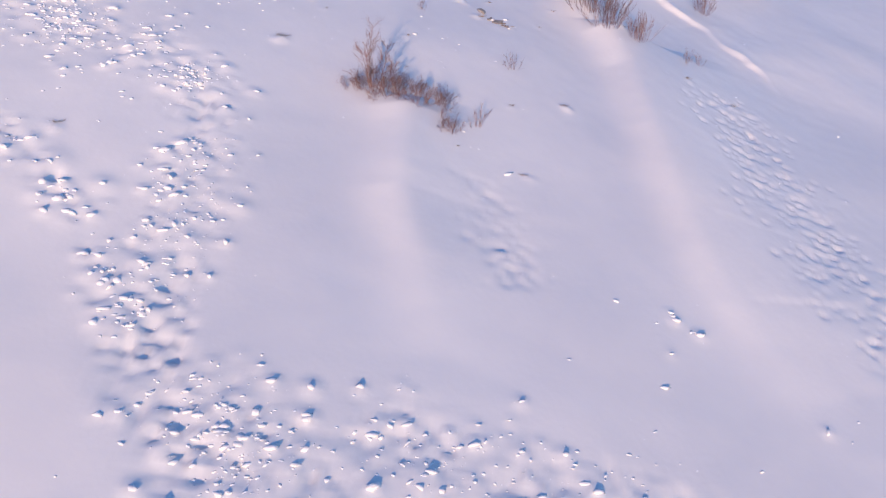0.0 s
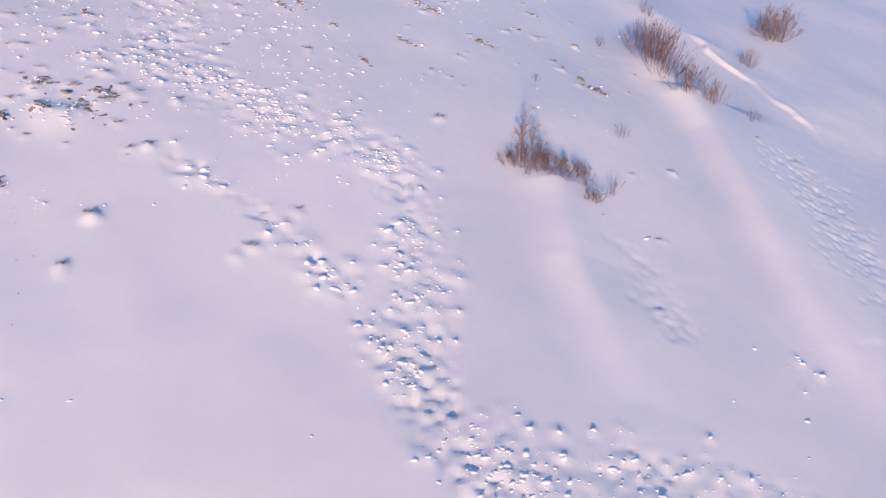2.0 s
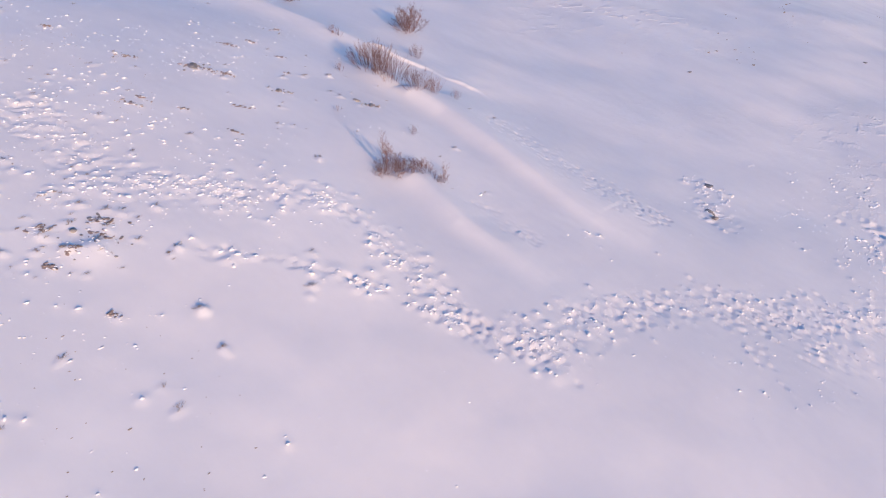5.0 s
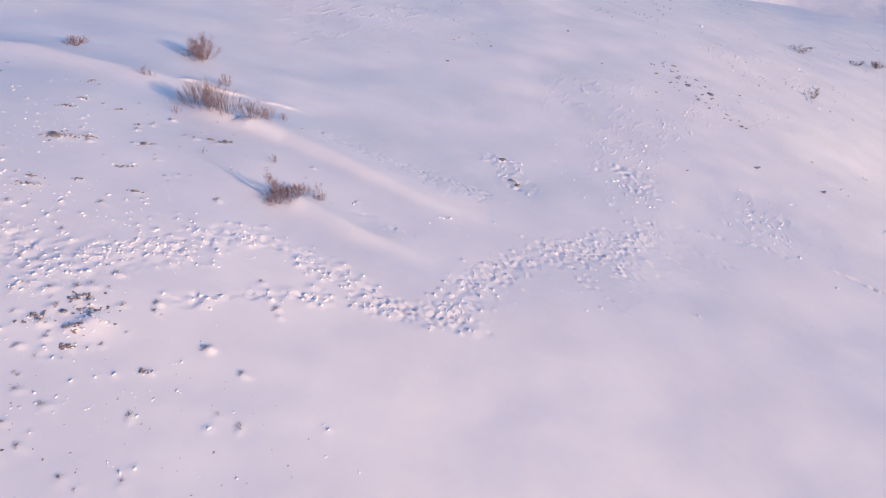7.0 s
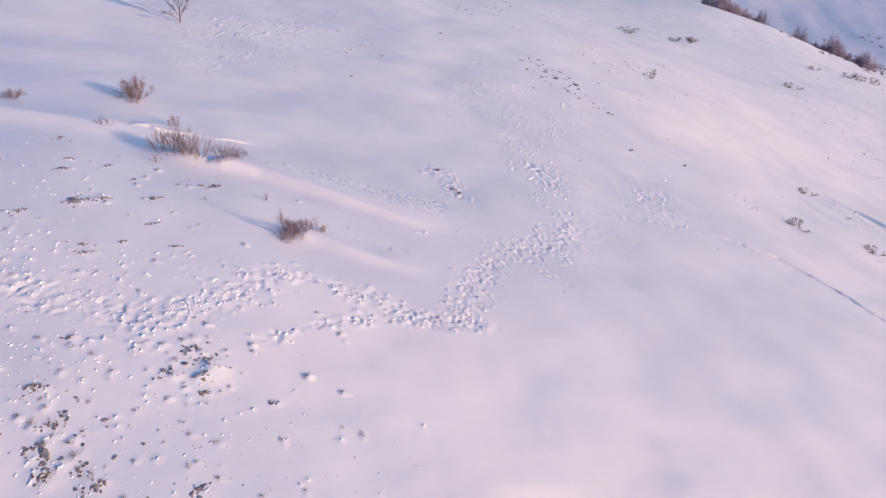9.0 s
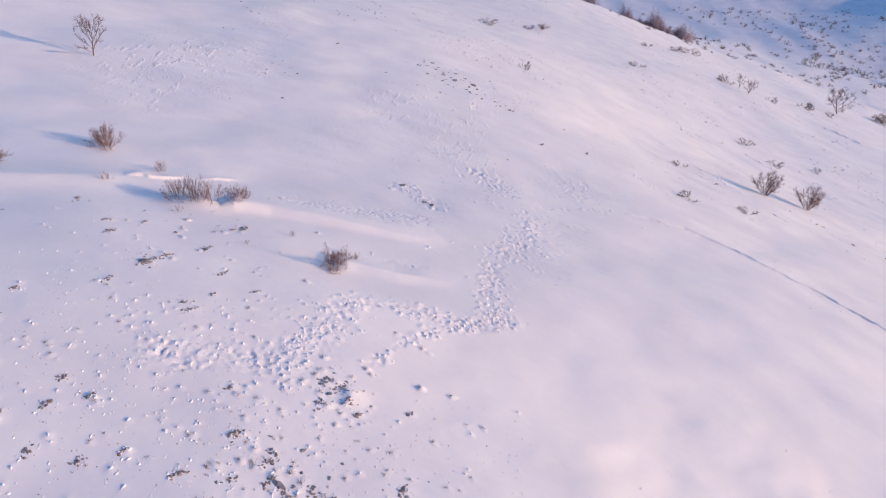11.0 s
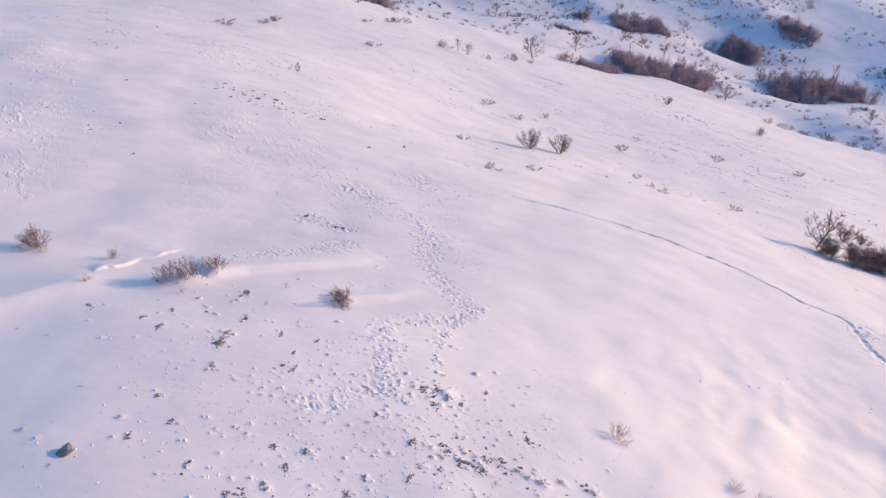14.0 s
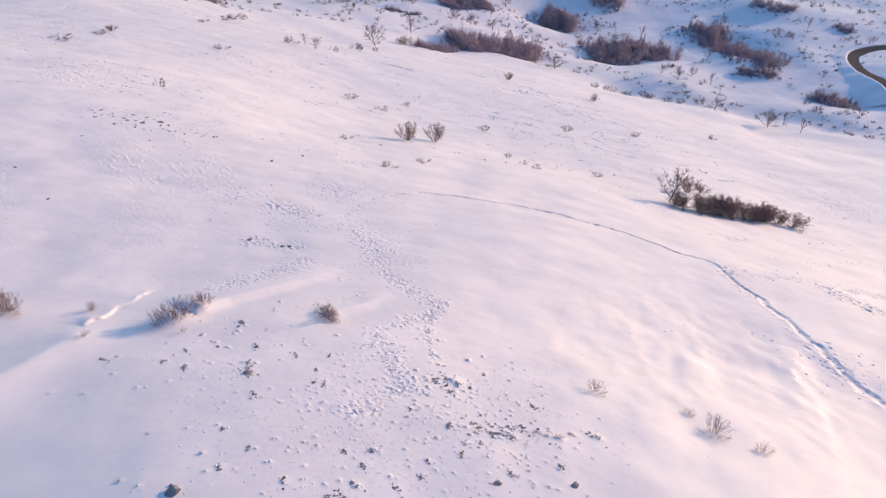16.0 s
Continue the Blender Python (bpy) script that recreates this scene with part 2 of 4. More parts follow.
def spaced(bands, grow_down, grow_up, far_lo, far_hi):
    """Grid lines: even steps within each band (from, to, step), then ever wider to the far ends."""
    mid = np.concatenate([np.arange(lo, hi - step * 0.5, step) for lo, hi, step in bands])
    up, s, v = [], bands[-1][2], mid[-1]
    while v < far_hi:
        s *= grow_up
        v += s
        up.append(v)
    down, s, v = [], bands[0][2], mid[0]
    while v > far_lo:
        s *= grow_down
        v -= s
        down.append(v)
    return np.concatenate([down[::-1], mid, up])


GX = spaced(((-46.0, -20.0, 0.2), (-20.0, 15.0, 0.09), (15.0, 28.0, 0.2)), 1.07, 1.03, -900, 2200)
GY = spaced(((-60.0, 3.0, 0.2), (3.0, 32.0, 0.09), (32.0, 38.0, 0.16)), 1.03, 1.06, -2200, 900)
XX, YY = np.meshgrid(GX, GY)
near_weight = np.exp(-(np.maximum(np.hypot(XX, YY - 10) - 70, 0) / 60) ** 2)
ZZ = land(XX, YY) + drifts(XX, YY) * (0.15 + 0.85 * near_weight)


def ground(x, y):
    """The height of the snow as built, between the grid lines."""
    i = int(np.clip(np.searchsorted(GX, x) - 1, 0, len(GX) - 2))
    j = int(np.clip(np.searchsorted(GY, y) - 1, 0, len(GY) - 2))
    u, v = (x - GX[i]) / (GX[i + 1] - GX[i]), (y - GY[j]) / (GY[j + 1] - GY[j])
    return float((ZZ[j, i] * (1 - u) + ZZ[j, i + 1] * u) * (1 - v) + (ZZ[j + 1, i] * (1 - u) + ZZ[j + 1, i + 1] * u) * v)


def stamp(cx, cy, r, height, sharp=2.0):
    """A dent (minus) or a mound in the snow."""
    i0, i1 = np.searchsorted(GX, (cx - 2.2 * r, cx + 2.2 * r))
    j0, j1 = np.searchsorted(GY, (cy - 2.2 * r, cy + 2.2 * r))
    if i1 <= i0 or j1 <= j0:
        return
    d = np.hypot(XX[j0:j1, i0:i1] - cx, YY[j0:j1, i0:i1] - cy) / r
    ZZ[j0:j1, i0:i1] += height * np.exp(-d ** sharp)


def walk_line(line, step):
    """Points at even steps along a polyline, with the direction there."""
    out = []
    for (ax, ay), (bx, by) in zip(line, line[1:]):
        leg = math.dist((ax, ay), (bx, by))
        for k in range(max(1, int(leg / step))):
            f = k * step / leg
            out.append((ax + (bx - ax) * f, ay + (by - ay) * f, (bx - ax) / leg, (by - ay) / leg))
    return out


# ---- tracks: where the snow is trodden ----
rng = random.Random(7)
HERD = [(-2.6, 8.0), (-3.4, 8.3), (0.0, 8.6), (3.0, 8.2), (7.0, 7.5), (10.0, 5.4), (14.8, 3.2), (18.5, 3.6)]
CLIMB = [(-2.6, 8.0), (-4.2, 8.9), (-5.0, 10.2), (-5.1, 13.8), (-5.2, 15.4), (-5.7, 16.7), (-6.6, 17.6), (-8.0, 17.9), (-9.8, 18.3), (-12.4, 20.0), (-13.2, 22.0), (-13.4, 25.5)]
SIDE = [(-4.9, 9.6), (-5.8, 11.0), (-6.7, 12.2), (-7.8, 13.3), (-9.1, 14.4), (-10.3, 15.0), (-11.5, 15.7)]
FAR_SIDE = [(1.0, 16.0), (1.2, 14.4), (1.7, 12.6)]
GULLY_STEPS = [(9.4, 24.2), (9.7, 22.0), (9.6, 19.6), (10.1, 17.6), (10.5, 15.2), (11.5, 12.5)]
LONG_TRAIL = [(18.5, 3.6), (20.0, 1.9), (23.5, -3.0), (25.2, -6.2), (26.1, -9.8), (26.3, -15.1), (25.6, -16.6), (23.5, -19.2), (20.6, -22.2), (17.7, -25.2), (14.5, -28.0), (10.3, -30.0), (7.2, -32.0), (3.5, -33.8), (-0.9, -34.5), (-5.1, -35.1), (-8.4, -36.5), (-10.0, -36.6), (-12.0, -35.0),
              (-14.1, -33.3), (-18.5, -31.1), (-23.1, -28.1), (-27.7, -24.1), (-29.9, -22.3), (-32.7, -20.2), (-34.9, -18.9), (-44.0, -14.0)]
BRANCH = [(-10.5, -36.6), (-12.1, -37.9), (-14.0, -40.5), (-17.0, -45.1), (-19.7, -48.6), (-23.7, -53.4), (-27.0, -57.0), (-36.0, -66.0)]
SPREAD = [(-20.5, -48.8), (-22.6, -46.0), (-25.0, -45.0), (-28.6, -46.8), (-36.0, -51.0)]
clumps, pellets = [], []                       # x, y, size


def churn(line, width, deep):
    """Rough broken snow along a track: crusts and hollows of no fixed shape."""
    xs, ys = [q[0] for q in line], [q[1] for q in line]
    i0, i1 = np.searchsorted(GX, (min(xs) - 3 * width, max(xs) + 3 * width))
    j0, j1 = np.searchsorted(GY, (min(ys) - 3 * width, max(ys) + 3 * width))
    x, y = XX[j0:j1, i0:i1], YY[j0:j1, i0:i1]
    d, w = along(x + 0.25 * vnoise(x / 0.8, y / 0.8, 61), y + 0.25 * vnoise(x / 0.8, y / 0.8, 62), line)
    mask = np.exp(-(np.abs(d) / (1.5 * width)) ** 3) * np.clip(0.35 + 0.9 * vnoise(x / 0.9, y / 0.9, 63), 0, 1) * np.clip(np.minimum(w, 1 - w) * 12, 0, 1)
    crust = 1 - 2 * np.abs(vnoise(x / 0.27, y / 0.27, 64)) + 0.7 * vnoise(x / 0.17, y / 0.17, 65)
    ZZ[j0:j1, i0:i1] += deep * mask * (crust - 0.9)


def tread(line, width, step, deep, lumps, big):
    for x, y, ux, uy in walk_line(line, step):
        off = rng.gauss(0, width)
        px, py = x - uy * off + rng.uniform(-.1, .1), y + ux * off + rng.uniform(-.1, .1)
        stamp(px, py, rng.uniform(0.06, 0.12), -deep * rng.uniform(0.5, 1.3), 2.6)
        if rng.random() < lumps:
            for _ in range(rng.randint(1, 4)):
                off = rng.gauss(0, width * 1.4)
                clumps.append((x - uy * off + rng.uniform(-.3, .3), y + ux * off + rng.uniform(-.3, .3), big * rng.lognormvariate(-0.3, 0.5)))


def crumble(line, width, count, size):
    """Flat angular crumbs of broken crust, thickest along the middle of a track."""
    pts = walk_line(line, 0.05)
    for _ in range(count):
        x, y, ux, uy = rng.choice(pts)
        if vnoise(x / 0.8, y / 0.8, 66) < -0.35:
            continue
        off = rng.gauss(0, width)
        clumps.append((x - uy * off + rng.gauss(0, .15), y + ux * off + rng.gauss(0, .15), size * rng.lognormvariate(-0.4, 0.75)))


def carve(line, width, deep, seed):
    """A narrow trodden trench with rough edges, sunk into the snow."""
    xs, ys = [q[0] for q in line], [q[1] for q in line]
    i0, i1 = np.searchsorted(GX, (min(xs) - 3, max(xs) + 3))
    j0, j1 = np.searchsorted(GY, (min(ys) - 3, max(ys) + 3))
    x, y = XX[j0:j1, i0:i1], YY[j0:j1, i0:i1]
    d, w = along(x + 0.45 * vnoise(x / 2.3, y / 2.3, seed), y + 0.45 * vnoise(x / 2.3, y / 2.3, seed + 1), line)
    wide = width * (0.8 + 0.7 * w) * (1 + 0.3 * vnoise(x / 1.1, y / 1.1, seed + 2))
    floor = np.exp(-(np.abs(d) / wide) ** 4) * (1 + 0.45 * vnoise(x / 0.5, y / 0.5, seed + 3))
    lip = np.exp(-((np.abs(d) - 1.7 * wide) / (0.6 * wide)) ** 2) * np.clip(0.2 + 0.9 * vnoise(x / 0.8, y / 0.8, seed + 4), 0, 1)
    ZZ[j0:j1, i0:i1] += -deep * floor + 0.45 * deep * lip


crumble(HERD[:5], 0.6, 640, 0.026)
crumble(HERD[4:], 0.7, 420, 0.034)
crumble(CLIMB[:5], 0.42, 520, 0.030)
crumble(CLIMB[4:9], 0.45, 820, 0.033)
crumble(CLIMB[8:], 0.7, 300, 0.036)
crumble([(-6.2, 17.2), (-9.5, 18.6), (-12.5, 19.4), (-14.5, 19.0)], 0.35, 240, 0.050)
crumble(SIDE, 0.12, 150, 0.075)
crumble(SIDE[2:4], 0.22, 40, 0.08)
churn(HERD[:5], 0.60, 0.050)
churn(HERD[4:], 0.65, 0.045)
churn(CLIMB[:5], 0.45, 0.05)
churn(CLIMB[4:9], 0.48, 0.06)
churn(CLIMB[8:], 0.7, 0.05)
churn(SIDE, 0.14, 0.05)
churn(GULLY_STEPS, 1.0, 0.035)
churn(FAR_SIDE, 0.45, 0.03)
tread(HERD[:5], 0.5, 0.10, 0.04, 0.15, 0.032)
tread(HERD[4:], 0.55, 0.13, 0.04, 0.15, 0.032)
tread(CLIMB[:5], 0.42, 0.10, 0.045, 0.2, 0.034)
tread(CLIMB[4:9], 0.42, 0.08, 0.045, 0.2, 0.04)
tread(CLIMB[8:], 0.6, 0.14, 0.04, 0.6, 0.042)
tread(SIDE, 0.10, 0.22, 0.06, 0.3, 0.07)
tread(GULLY_STEPS, 0.85, 0.045, 0.045, 0.02, 0.025)
tread(FAR_SIDE, 0.4, 0.05, 0.016, 0.02, 0.02)
carve(LONG_TRAIL[4:13], 0.28, 0.14, 101)
carve(LONG_TRAIL[12:], 0.30, 0.13, 111)
for line, width, count, size in ((BRANCH, 0.8, 420, 0.24), (SPREAD, 1.5, 520, 0.26), (LONG_TRAIL[:6], 0.25, 170, 0.15), (LONG_TRAIL[5:14], 0.4, 140, 0.17), (LONG_TRAIL[16:], 0.6, 260, 0.22),
                                 ([(6, 6), (14, 1.5), (19, -1.5)], 1.8, 220, 0.14), ([(-1.2, -54.8), (-4.6, -62.5)], 1.0, 46, 0.28), ([(36, -2), (31, -4.8), (24, -2)], 1.4, 110, 0.2),
                                 ([(27, 7), (23.5, 4.2)], 0.9, 60, 0.15), ([(17, 13), (14.6, 11.8)], 0.7, 36, 0.16), ([(26, 6.5), (29, 8.5)], 1.2, 40, 0.2)):
    pts = walk_line(line, 0.1)
    for _ in range(count):
        x, y, ux, uy = rng.choice(pts)
        off = rng.gauss(0, width)
        px, py, r = x - uy * off + rng.gauss(0, .2), y + ux * off + rng.gauss(0, .2), size * rng.uniform(0.7, 1.3)
        stamp(px, py, r, -0.22 * r, 3.0)
        stamp(px + 0.2 * r, py + 1.7 * r, r * 0.8, 0.16 * r, 2.4)
        if rng.random() < 0.35:
            clumps.append((px + rng.gauss(0, 1.5 * r), py + rng.gauss(0, 1.5 * r), r * rng.uniform(0.2, 0.45)))

# tussocks: low mounds of snow over dry grass (x, y, radius)
TUSSOCKS = [(-12.6, 13.2, .20), (-12.7, 11.7, .16), (-14.6, 10.3, .18), (-9.0, 13.1, .2), (-4.3, 19.8, .2), (10.0, 23.8, .16),
            (-13.5, 17.2, .2), (-14.0, 16.6, .22), (-14.4, 17.6, .2), (-15.2, 17.3, .2), (-13.2, 18.0, .18), (-14.9, 16.5, .18), (-12.9, 16.4, .15)]
for k in range(250):
    zone = rng.choice(((-14.6, 17.2, 1.5), (-15.5, 18.0, 3.0), (-20.5, 18.6, 1.6), (-21.0, 21.0, 4.0), (-16.0, 27.0, 6.0), (-18.0, 30.0, 6.0), (-22.0, 16.5, 3.0), (-4.0, 27.5, 6.0), (0.0, 25.5, 3.5)))
    TUSSOCKS.append((zone[0] + rng.gauss(0, zone[2]), zone[1] + rng.gauss(0, zone[2]), rng.uniform(0.06, 0.17)))
for k in range(14):
    TUSSOCKS.append((-19.3 - 5 * k / 13 + rng.gauss(0, .3), 19.3 - 6.2 * k / 13 + rng.gauss(0, .4), rng.uniform(0.15, 0.35)))
# bare strips where earth and dead grass show through (x, y, length, width)
BARE = [(-5.7, 28.0, .8, .3), (-5.1, 27.6, .9, .3), (-4.3, 27.1, .6, .22), (-9.7, 24.4, .5, .15), (-9.1, 24.8, .4, .12), (-7.9, 23.9, .35, .14), (-5.4, 24.0, .6, .16), (-6.7, 22.0, .4, .1),
        (-2.3, 31.0, .7, .2), (-0.6, 31.8, .5, .2), (0.1, 29.9, .5, .12), (-0.8, 27.8, .3, .1), (-2.2, 25.5, .5, .3), (-8.2, 28.8, .6, .14), (2.6, 34.8, .8, .2), (2.0, 24.5, .5, .25),
        (-10.3, 32.0, .4, .12), (-12.8, 31.6, .4, .15), (-13.3, 33.7, .5, .15), (-19.5, 29.6, .9, .3), (-18.0, 27.2, .5, .2), (-17.2, 26.0, .5, .15), (-18.9, 28.5, .6, .2), (-20.1, 29.2, .4, .2), (-20.6, 25.1, .5, .25),
        (-20.6, 21.8, .7, .2), (-19.3, 18.9, .8, .25), (-20.2, 18.7, .7, .2), (-20.6, 20.1, .5, .2), (-20.8, 18.1, .7, .25), (-18.1, 20.3, .5, .15), (-19.9, 23.9, .3, .15), (-20.5, 26.8, .4, .2), (-20.6, 31.1, .6, .25), (-18.9, 30.2, .5, .15),
        (-16.4, 31.5, .5, .15), (-16.3, 27.4, .4, .15), (-21.3, 17.8, .6, .2), (-20.5, 17.2, .4, .2), (-21.0, 16.5, .7, .2), (-19.7, 13.9, .5, .2), (-15.2, 17.6, .6, .25), (-14.7, 16.4, .5, .25), (-13.8, 16.8, .6, .3),
        (-13.5, 17.5, .5, .25), (-18.1, 20.5, .4, .15), (-15.2, 21.3, .3, .12), (-14.7, 13.7, .3, .12), (-15.5, 15.9, .3, .15), (-23.5, 20.5, .7, .25), (-25.0, 17.5, .6, .25), (-24.0, 24.0, .7, .25), (-22.8, 27.5, .6, .2)]
for x, y, long, wide in BARE:
    stamp(x, y - wide, long * 0.6, 0.025, 2.0)
    for _ in range(int(12 + 26 * long)):
        pellets.append((x + rng.gauss(0, long * .5), y + rng.gauss(0, wide * .9), 0.035 * rng.lognormvariate(-0.3, 0.5)))
for x, y, r in TUSSOCKS:
    for _ in range(3):
        stamp(x + rng.gauss(0, r * .7), y - r * 0.4 + rng.gauss(0, r * .6), r * rng.uniform(.5, 1.0), r * rng.uniform(.10, .30) * (0.6 if x < -17 else 1), 2.4)

stamp(-14.3, 16.2, 0.6, 0.16, 1.8)

# loose lumps scattered over the trodden slope
for cx, cy, s, n, size in ((-13, 20.0, 2.0, 150, .04), (-14, 25, 2.5, 80, .04), (-8, 18.2, 1.2, 80, .04), (-17, 19, 4, 220, .04), (-4, 21, 3.0, 18, .035),
                           (-3, 9, 1.6, 50, .035), (8, 5, 3, 200, .04), (-12, 30, 6, 110, .04), (0, 26, 4, 30, .04), (3.6, 9.3, .5, 60, .045), (5.6, 12.9, .25, 26, .05),
                           (16, 12.8, .55, 90, .08), (19, 14.6, .8, 90, .08), (22, 6, 3, 160, .06), (-20, 17, 4, 260, .028), (-17, 25, 4.5, 700, .050), (-9, 19.5, 2.0, 160, .04), (0, -128, 6, 420, .09), (-30, -23, 3.0, 200, .10), (72, 7, 5, 220, .10), (63, 1, 3.5, 160, .10), (34, 9, 2.5, 110, .09), (24, 6, 1.5, 120, .08), (30, -3.5, 2.5, 170, .09), (92, -112, 9, 300, .10), (12, -130, 7, 160, .08)):
    for _ in range(n):
        pellets.append((rng.gauss(cx, s), rng.gauss(cy, s), size * min(1.7, rng.lognormvariate(-0.3, 0.5))))


# small crusts and pellets all over the open slope, coarser where the wind has scoured it
count = 0
while count < 1100:
    x, y = rng.uniform(-45, 150), rng.uniform(-150, 55)
    if vnoise((x + 0.6 * y) / 9, (y - 0.6 * x) / 24, 81) + 0.8 * vnoise(x / 5, y / 5, 82) < 0.5 or x > 15 and y > 12:
        continue
    count += 1
    if -20 < x < 16 and 4 < y < 30 and rng.random() < 0.85:
        continue
    away = math.hypot(x + 3, y - 15)
    pellets.append((x, y, (0.026 + 0.0011 * away) * min(1.6, rng.lognormvariate(-0.3, 0.55))))
streaks = 0
while streaks < 130:
    x, y = rng.uniform(18, 150), rng.uniform(-150, 16)
    if vnoise(x / 25, y / 25, 84) < -0.1:
        continue
    streaks += 1
    a, run = radians(rng.gauss(30, 25)), rng.uniform(0.8, 4.5) * (0.5 + 0.008 * (x - y))
    size = (0.03 + 0.0009 * math.hypot(x + 10, y - 20)) * rng.uniform(0.8, 1.4)
    for _ in range(int(rng.uniform(6, 22))):
        u, v = rng.gauss(0, run * .5), rng.gauss(0, run * .12)
        pellets.append((x + u * math.cos(a) - v * math.sin(a), y + u * math.sin(a) + v * math.cos(a), size * min(2.0, rng.lognormvariate(-0.2, 0.5))))
count = 0
while count < 1300:
    x, y = rng.gauss(-13, 10), rng.gauss(27, 8)
    if vnoise(x / 6, y / 6, 83) > -0.1:
        count += 1
        pellets.append((x, y, 0.042 * min(2.2, rng.lognormvariate(-0.3, 0.55))))


def mesh_of(name, verts, faces, mat, smooth=True):
    """A mesh from arrays of corners and of equal faces."""
    verts, faces = np.asarray(verts, float), np.asarray(faces, np.int32)
    me = bpy.data.meshes.new(name)
    me.vertices.add(len(verts))
    me.vertices.foreach_set("co", verts.ravel())
    k = faces.shape[1]
    me.loops.add(faces.size)
    me.loops.foreach_set("vertex_index", faces.ravel())
    me.polygons.add(len(faces))
    me.polygons.foreach_set("loop_start", np.arange(0, faces.size, k, dtype=np.int32))
    me.polygons.foreach_set("loop_total", np.full(len(faces), k, np.int32))
    me.polygons.foreach_set("use_smooth", np.full(len(faces), smooth))
    me.materials.append(mat)
    me.update(calc_edges=True)
    return me


pellets = [p for p in pellets if rng.random() < (0.3 if -7 < p[0] < 16 and 9 < p[1] < 27 else 0.7 if p[0] < -7 and p[1] > 18 else 1.0)]
MOUNDS = np.zeros_like(ZZ)


def mound(cx, cy, r, height):
    """A soft lump in the snow; where lumps meet, the higher one counts."""
    i0, i1 = np.searchsorted(GX, (cx - 2 * r, cx + 2 * r))
    j0, j1 = np.searchsorted(GY, (cy - 2 * r, cy + 2 * r))
    d = np.hypot((XX[j0:j1, i0:i1] - cx) / 1.25, YY[j0:j1, i0:i1] - cy) / r
    MOUNDS[j0:j1, i0:i1] = np.maximum(MOUNDS[j0:j1, i0:i1], height * np.exp(-d ** 2.6))


for x, y, size in clumps:
    if size > 0.02:
        mound(x, y, max(0.09, 1.6 * size) * rng.uniform(0.8, 1.3), 0.8 * min(size, 0.07))
for x, y, size in pellets:
    if size > 0.045 and x < 20 and y > 0 and rng.random() < 0.5:
        mound(x, y, 1.8 * size, 0.45 * size)
ZZ += MOUNDS

nx, ny = len(GX), len(GY)
idx = np.arange(nx * ny).reshape(ny, nx)
quads = np.stack([idx[:-1, :-1], idx[:-1, 1:], idx[1:, 1:], idx[1:, :-1]], -1).reshape(-1, 4)
tagged(new("ground", mesh_of("ground", np.stack([XX, YY, ZZ], -1).reshape(-1, 3), quads, SNOW)),
       "snow-covered open hillside falling to a wooded valley", "ground", kind="structure")

# ---- lumps of broken snow ----
ICO_V, ICO_F = [], []
_b = bmesh.new()
bmesh.ops.create_icosphere(_b, subdivisions=1, radius=1.0)
ICO_V = np.array([v.co[:] for v in _b.verts])
ICO_F = np.array([[v.index for v in f.verts] for f in _b.faces])
_b.free()
nrng = np.random.RandomState(5)


def lumps_mesh(name, items, mat, flat=0.5, lift=0.04):
    vs, fs = [], []
    for k, (x, y, s) in enumerate(items):
        s = min(s, 0.075) if y > 0 and x < 20 else s
        v = ICO_V * (1 + nrng.uniform(-0.4, 0.4, (len(ICO_V), 1)))
        a = nrng.normal(0.1, 0.5)
        v = v * (s * nrng.uniform(0.9, 2.0), s * nrng.uniform(0.6, 1.0), s * flat * nrng.uniform(0.6, 1.2))
        v = np.stack([v[:, 0] * math.cos(a) - v[:, 1] * math.sin(a), v[:, 0] * math.sin(a) + v[:, 1] * math.cos(a), v[:, 2]], -1)
        vs.append(v + (x, y, ground(x, y) + s * lift))
        fs.append(ICO_F + k * len(ICO_V))
    return mesh_of(name, np.concatenate(vs), np.concatenate(fs), mat, True)


tagged(new("snow_lumps", lumps_mesh("snow_lumps", clumps, FRESH, 0.72, -0.20)), "broken lumps of snow kicked up along the hoof tracks", "snow lumps", kind="stuff")
tagged(new("snow_pellets", lumps_mesh("snow_pellets", pellets, FRESH, 0.62, -0.08)), "small crusts and pellets of snow strewn over the slope", "snow pellets", kind="stuff")

# ---- bare shrubs and trees ----
def tube(vs, fs, pts, r0, r1, sides=3):
    """A tapering stem of triangles along a line of points."""
    base, n = len(vs), len(pts)
    for k, p in enumerate(pts):
        r = r0 + (r1 - r0) * k / (n - 1)
        d = (pts[min(k + 1, n - 1)] - pts[max(k - 1, 0)]).normalized()
        a = d.orthogonal().normalized()
        b = d.cross(a)
        for s in range(sides):
            t = 2 * math.pi * s / sides
            vs.append(p + a * (r * math.cos(t)) + b * (r * math.sin(t)))
    for k in range(n - 1):
        for s in range(sides):
            a, b = base + k * sides + s, base + k * sides + (s + 1) % sides
            fs += [(a, b, b + sides), (a, b + sides, a + sides)]


def spine(vs, fs, p, way, length, r):
    """One pointed twig."""
    base, d = len(vs), way.normalized()
    a = d.orthogonal().normalized() * r
    b = d.cross(a)
    vs += [p + a, p - a * 0.5 + b * 0.87, p - a * 0.5 - b * 0.87, p + d * length]
    fs += [(base, base + 1, base + 3), (base + 1, base + 2, base + 3), (base + 2, base, base + 3)]


def bough(rnd, start, way, length, bend, steps, lift=0.04):
    pts, d = [start.copy()], way.normalized()
    for _ in range(steps):
        d = (d + Vector((rnd.gauss(0, bend), rnd.gauss(0, bend), rnd.gauss(lift, bend * 0.6)))).normalized()
        pts.append(pts[-1] + d * (length / steps))
    return pts


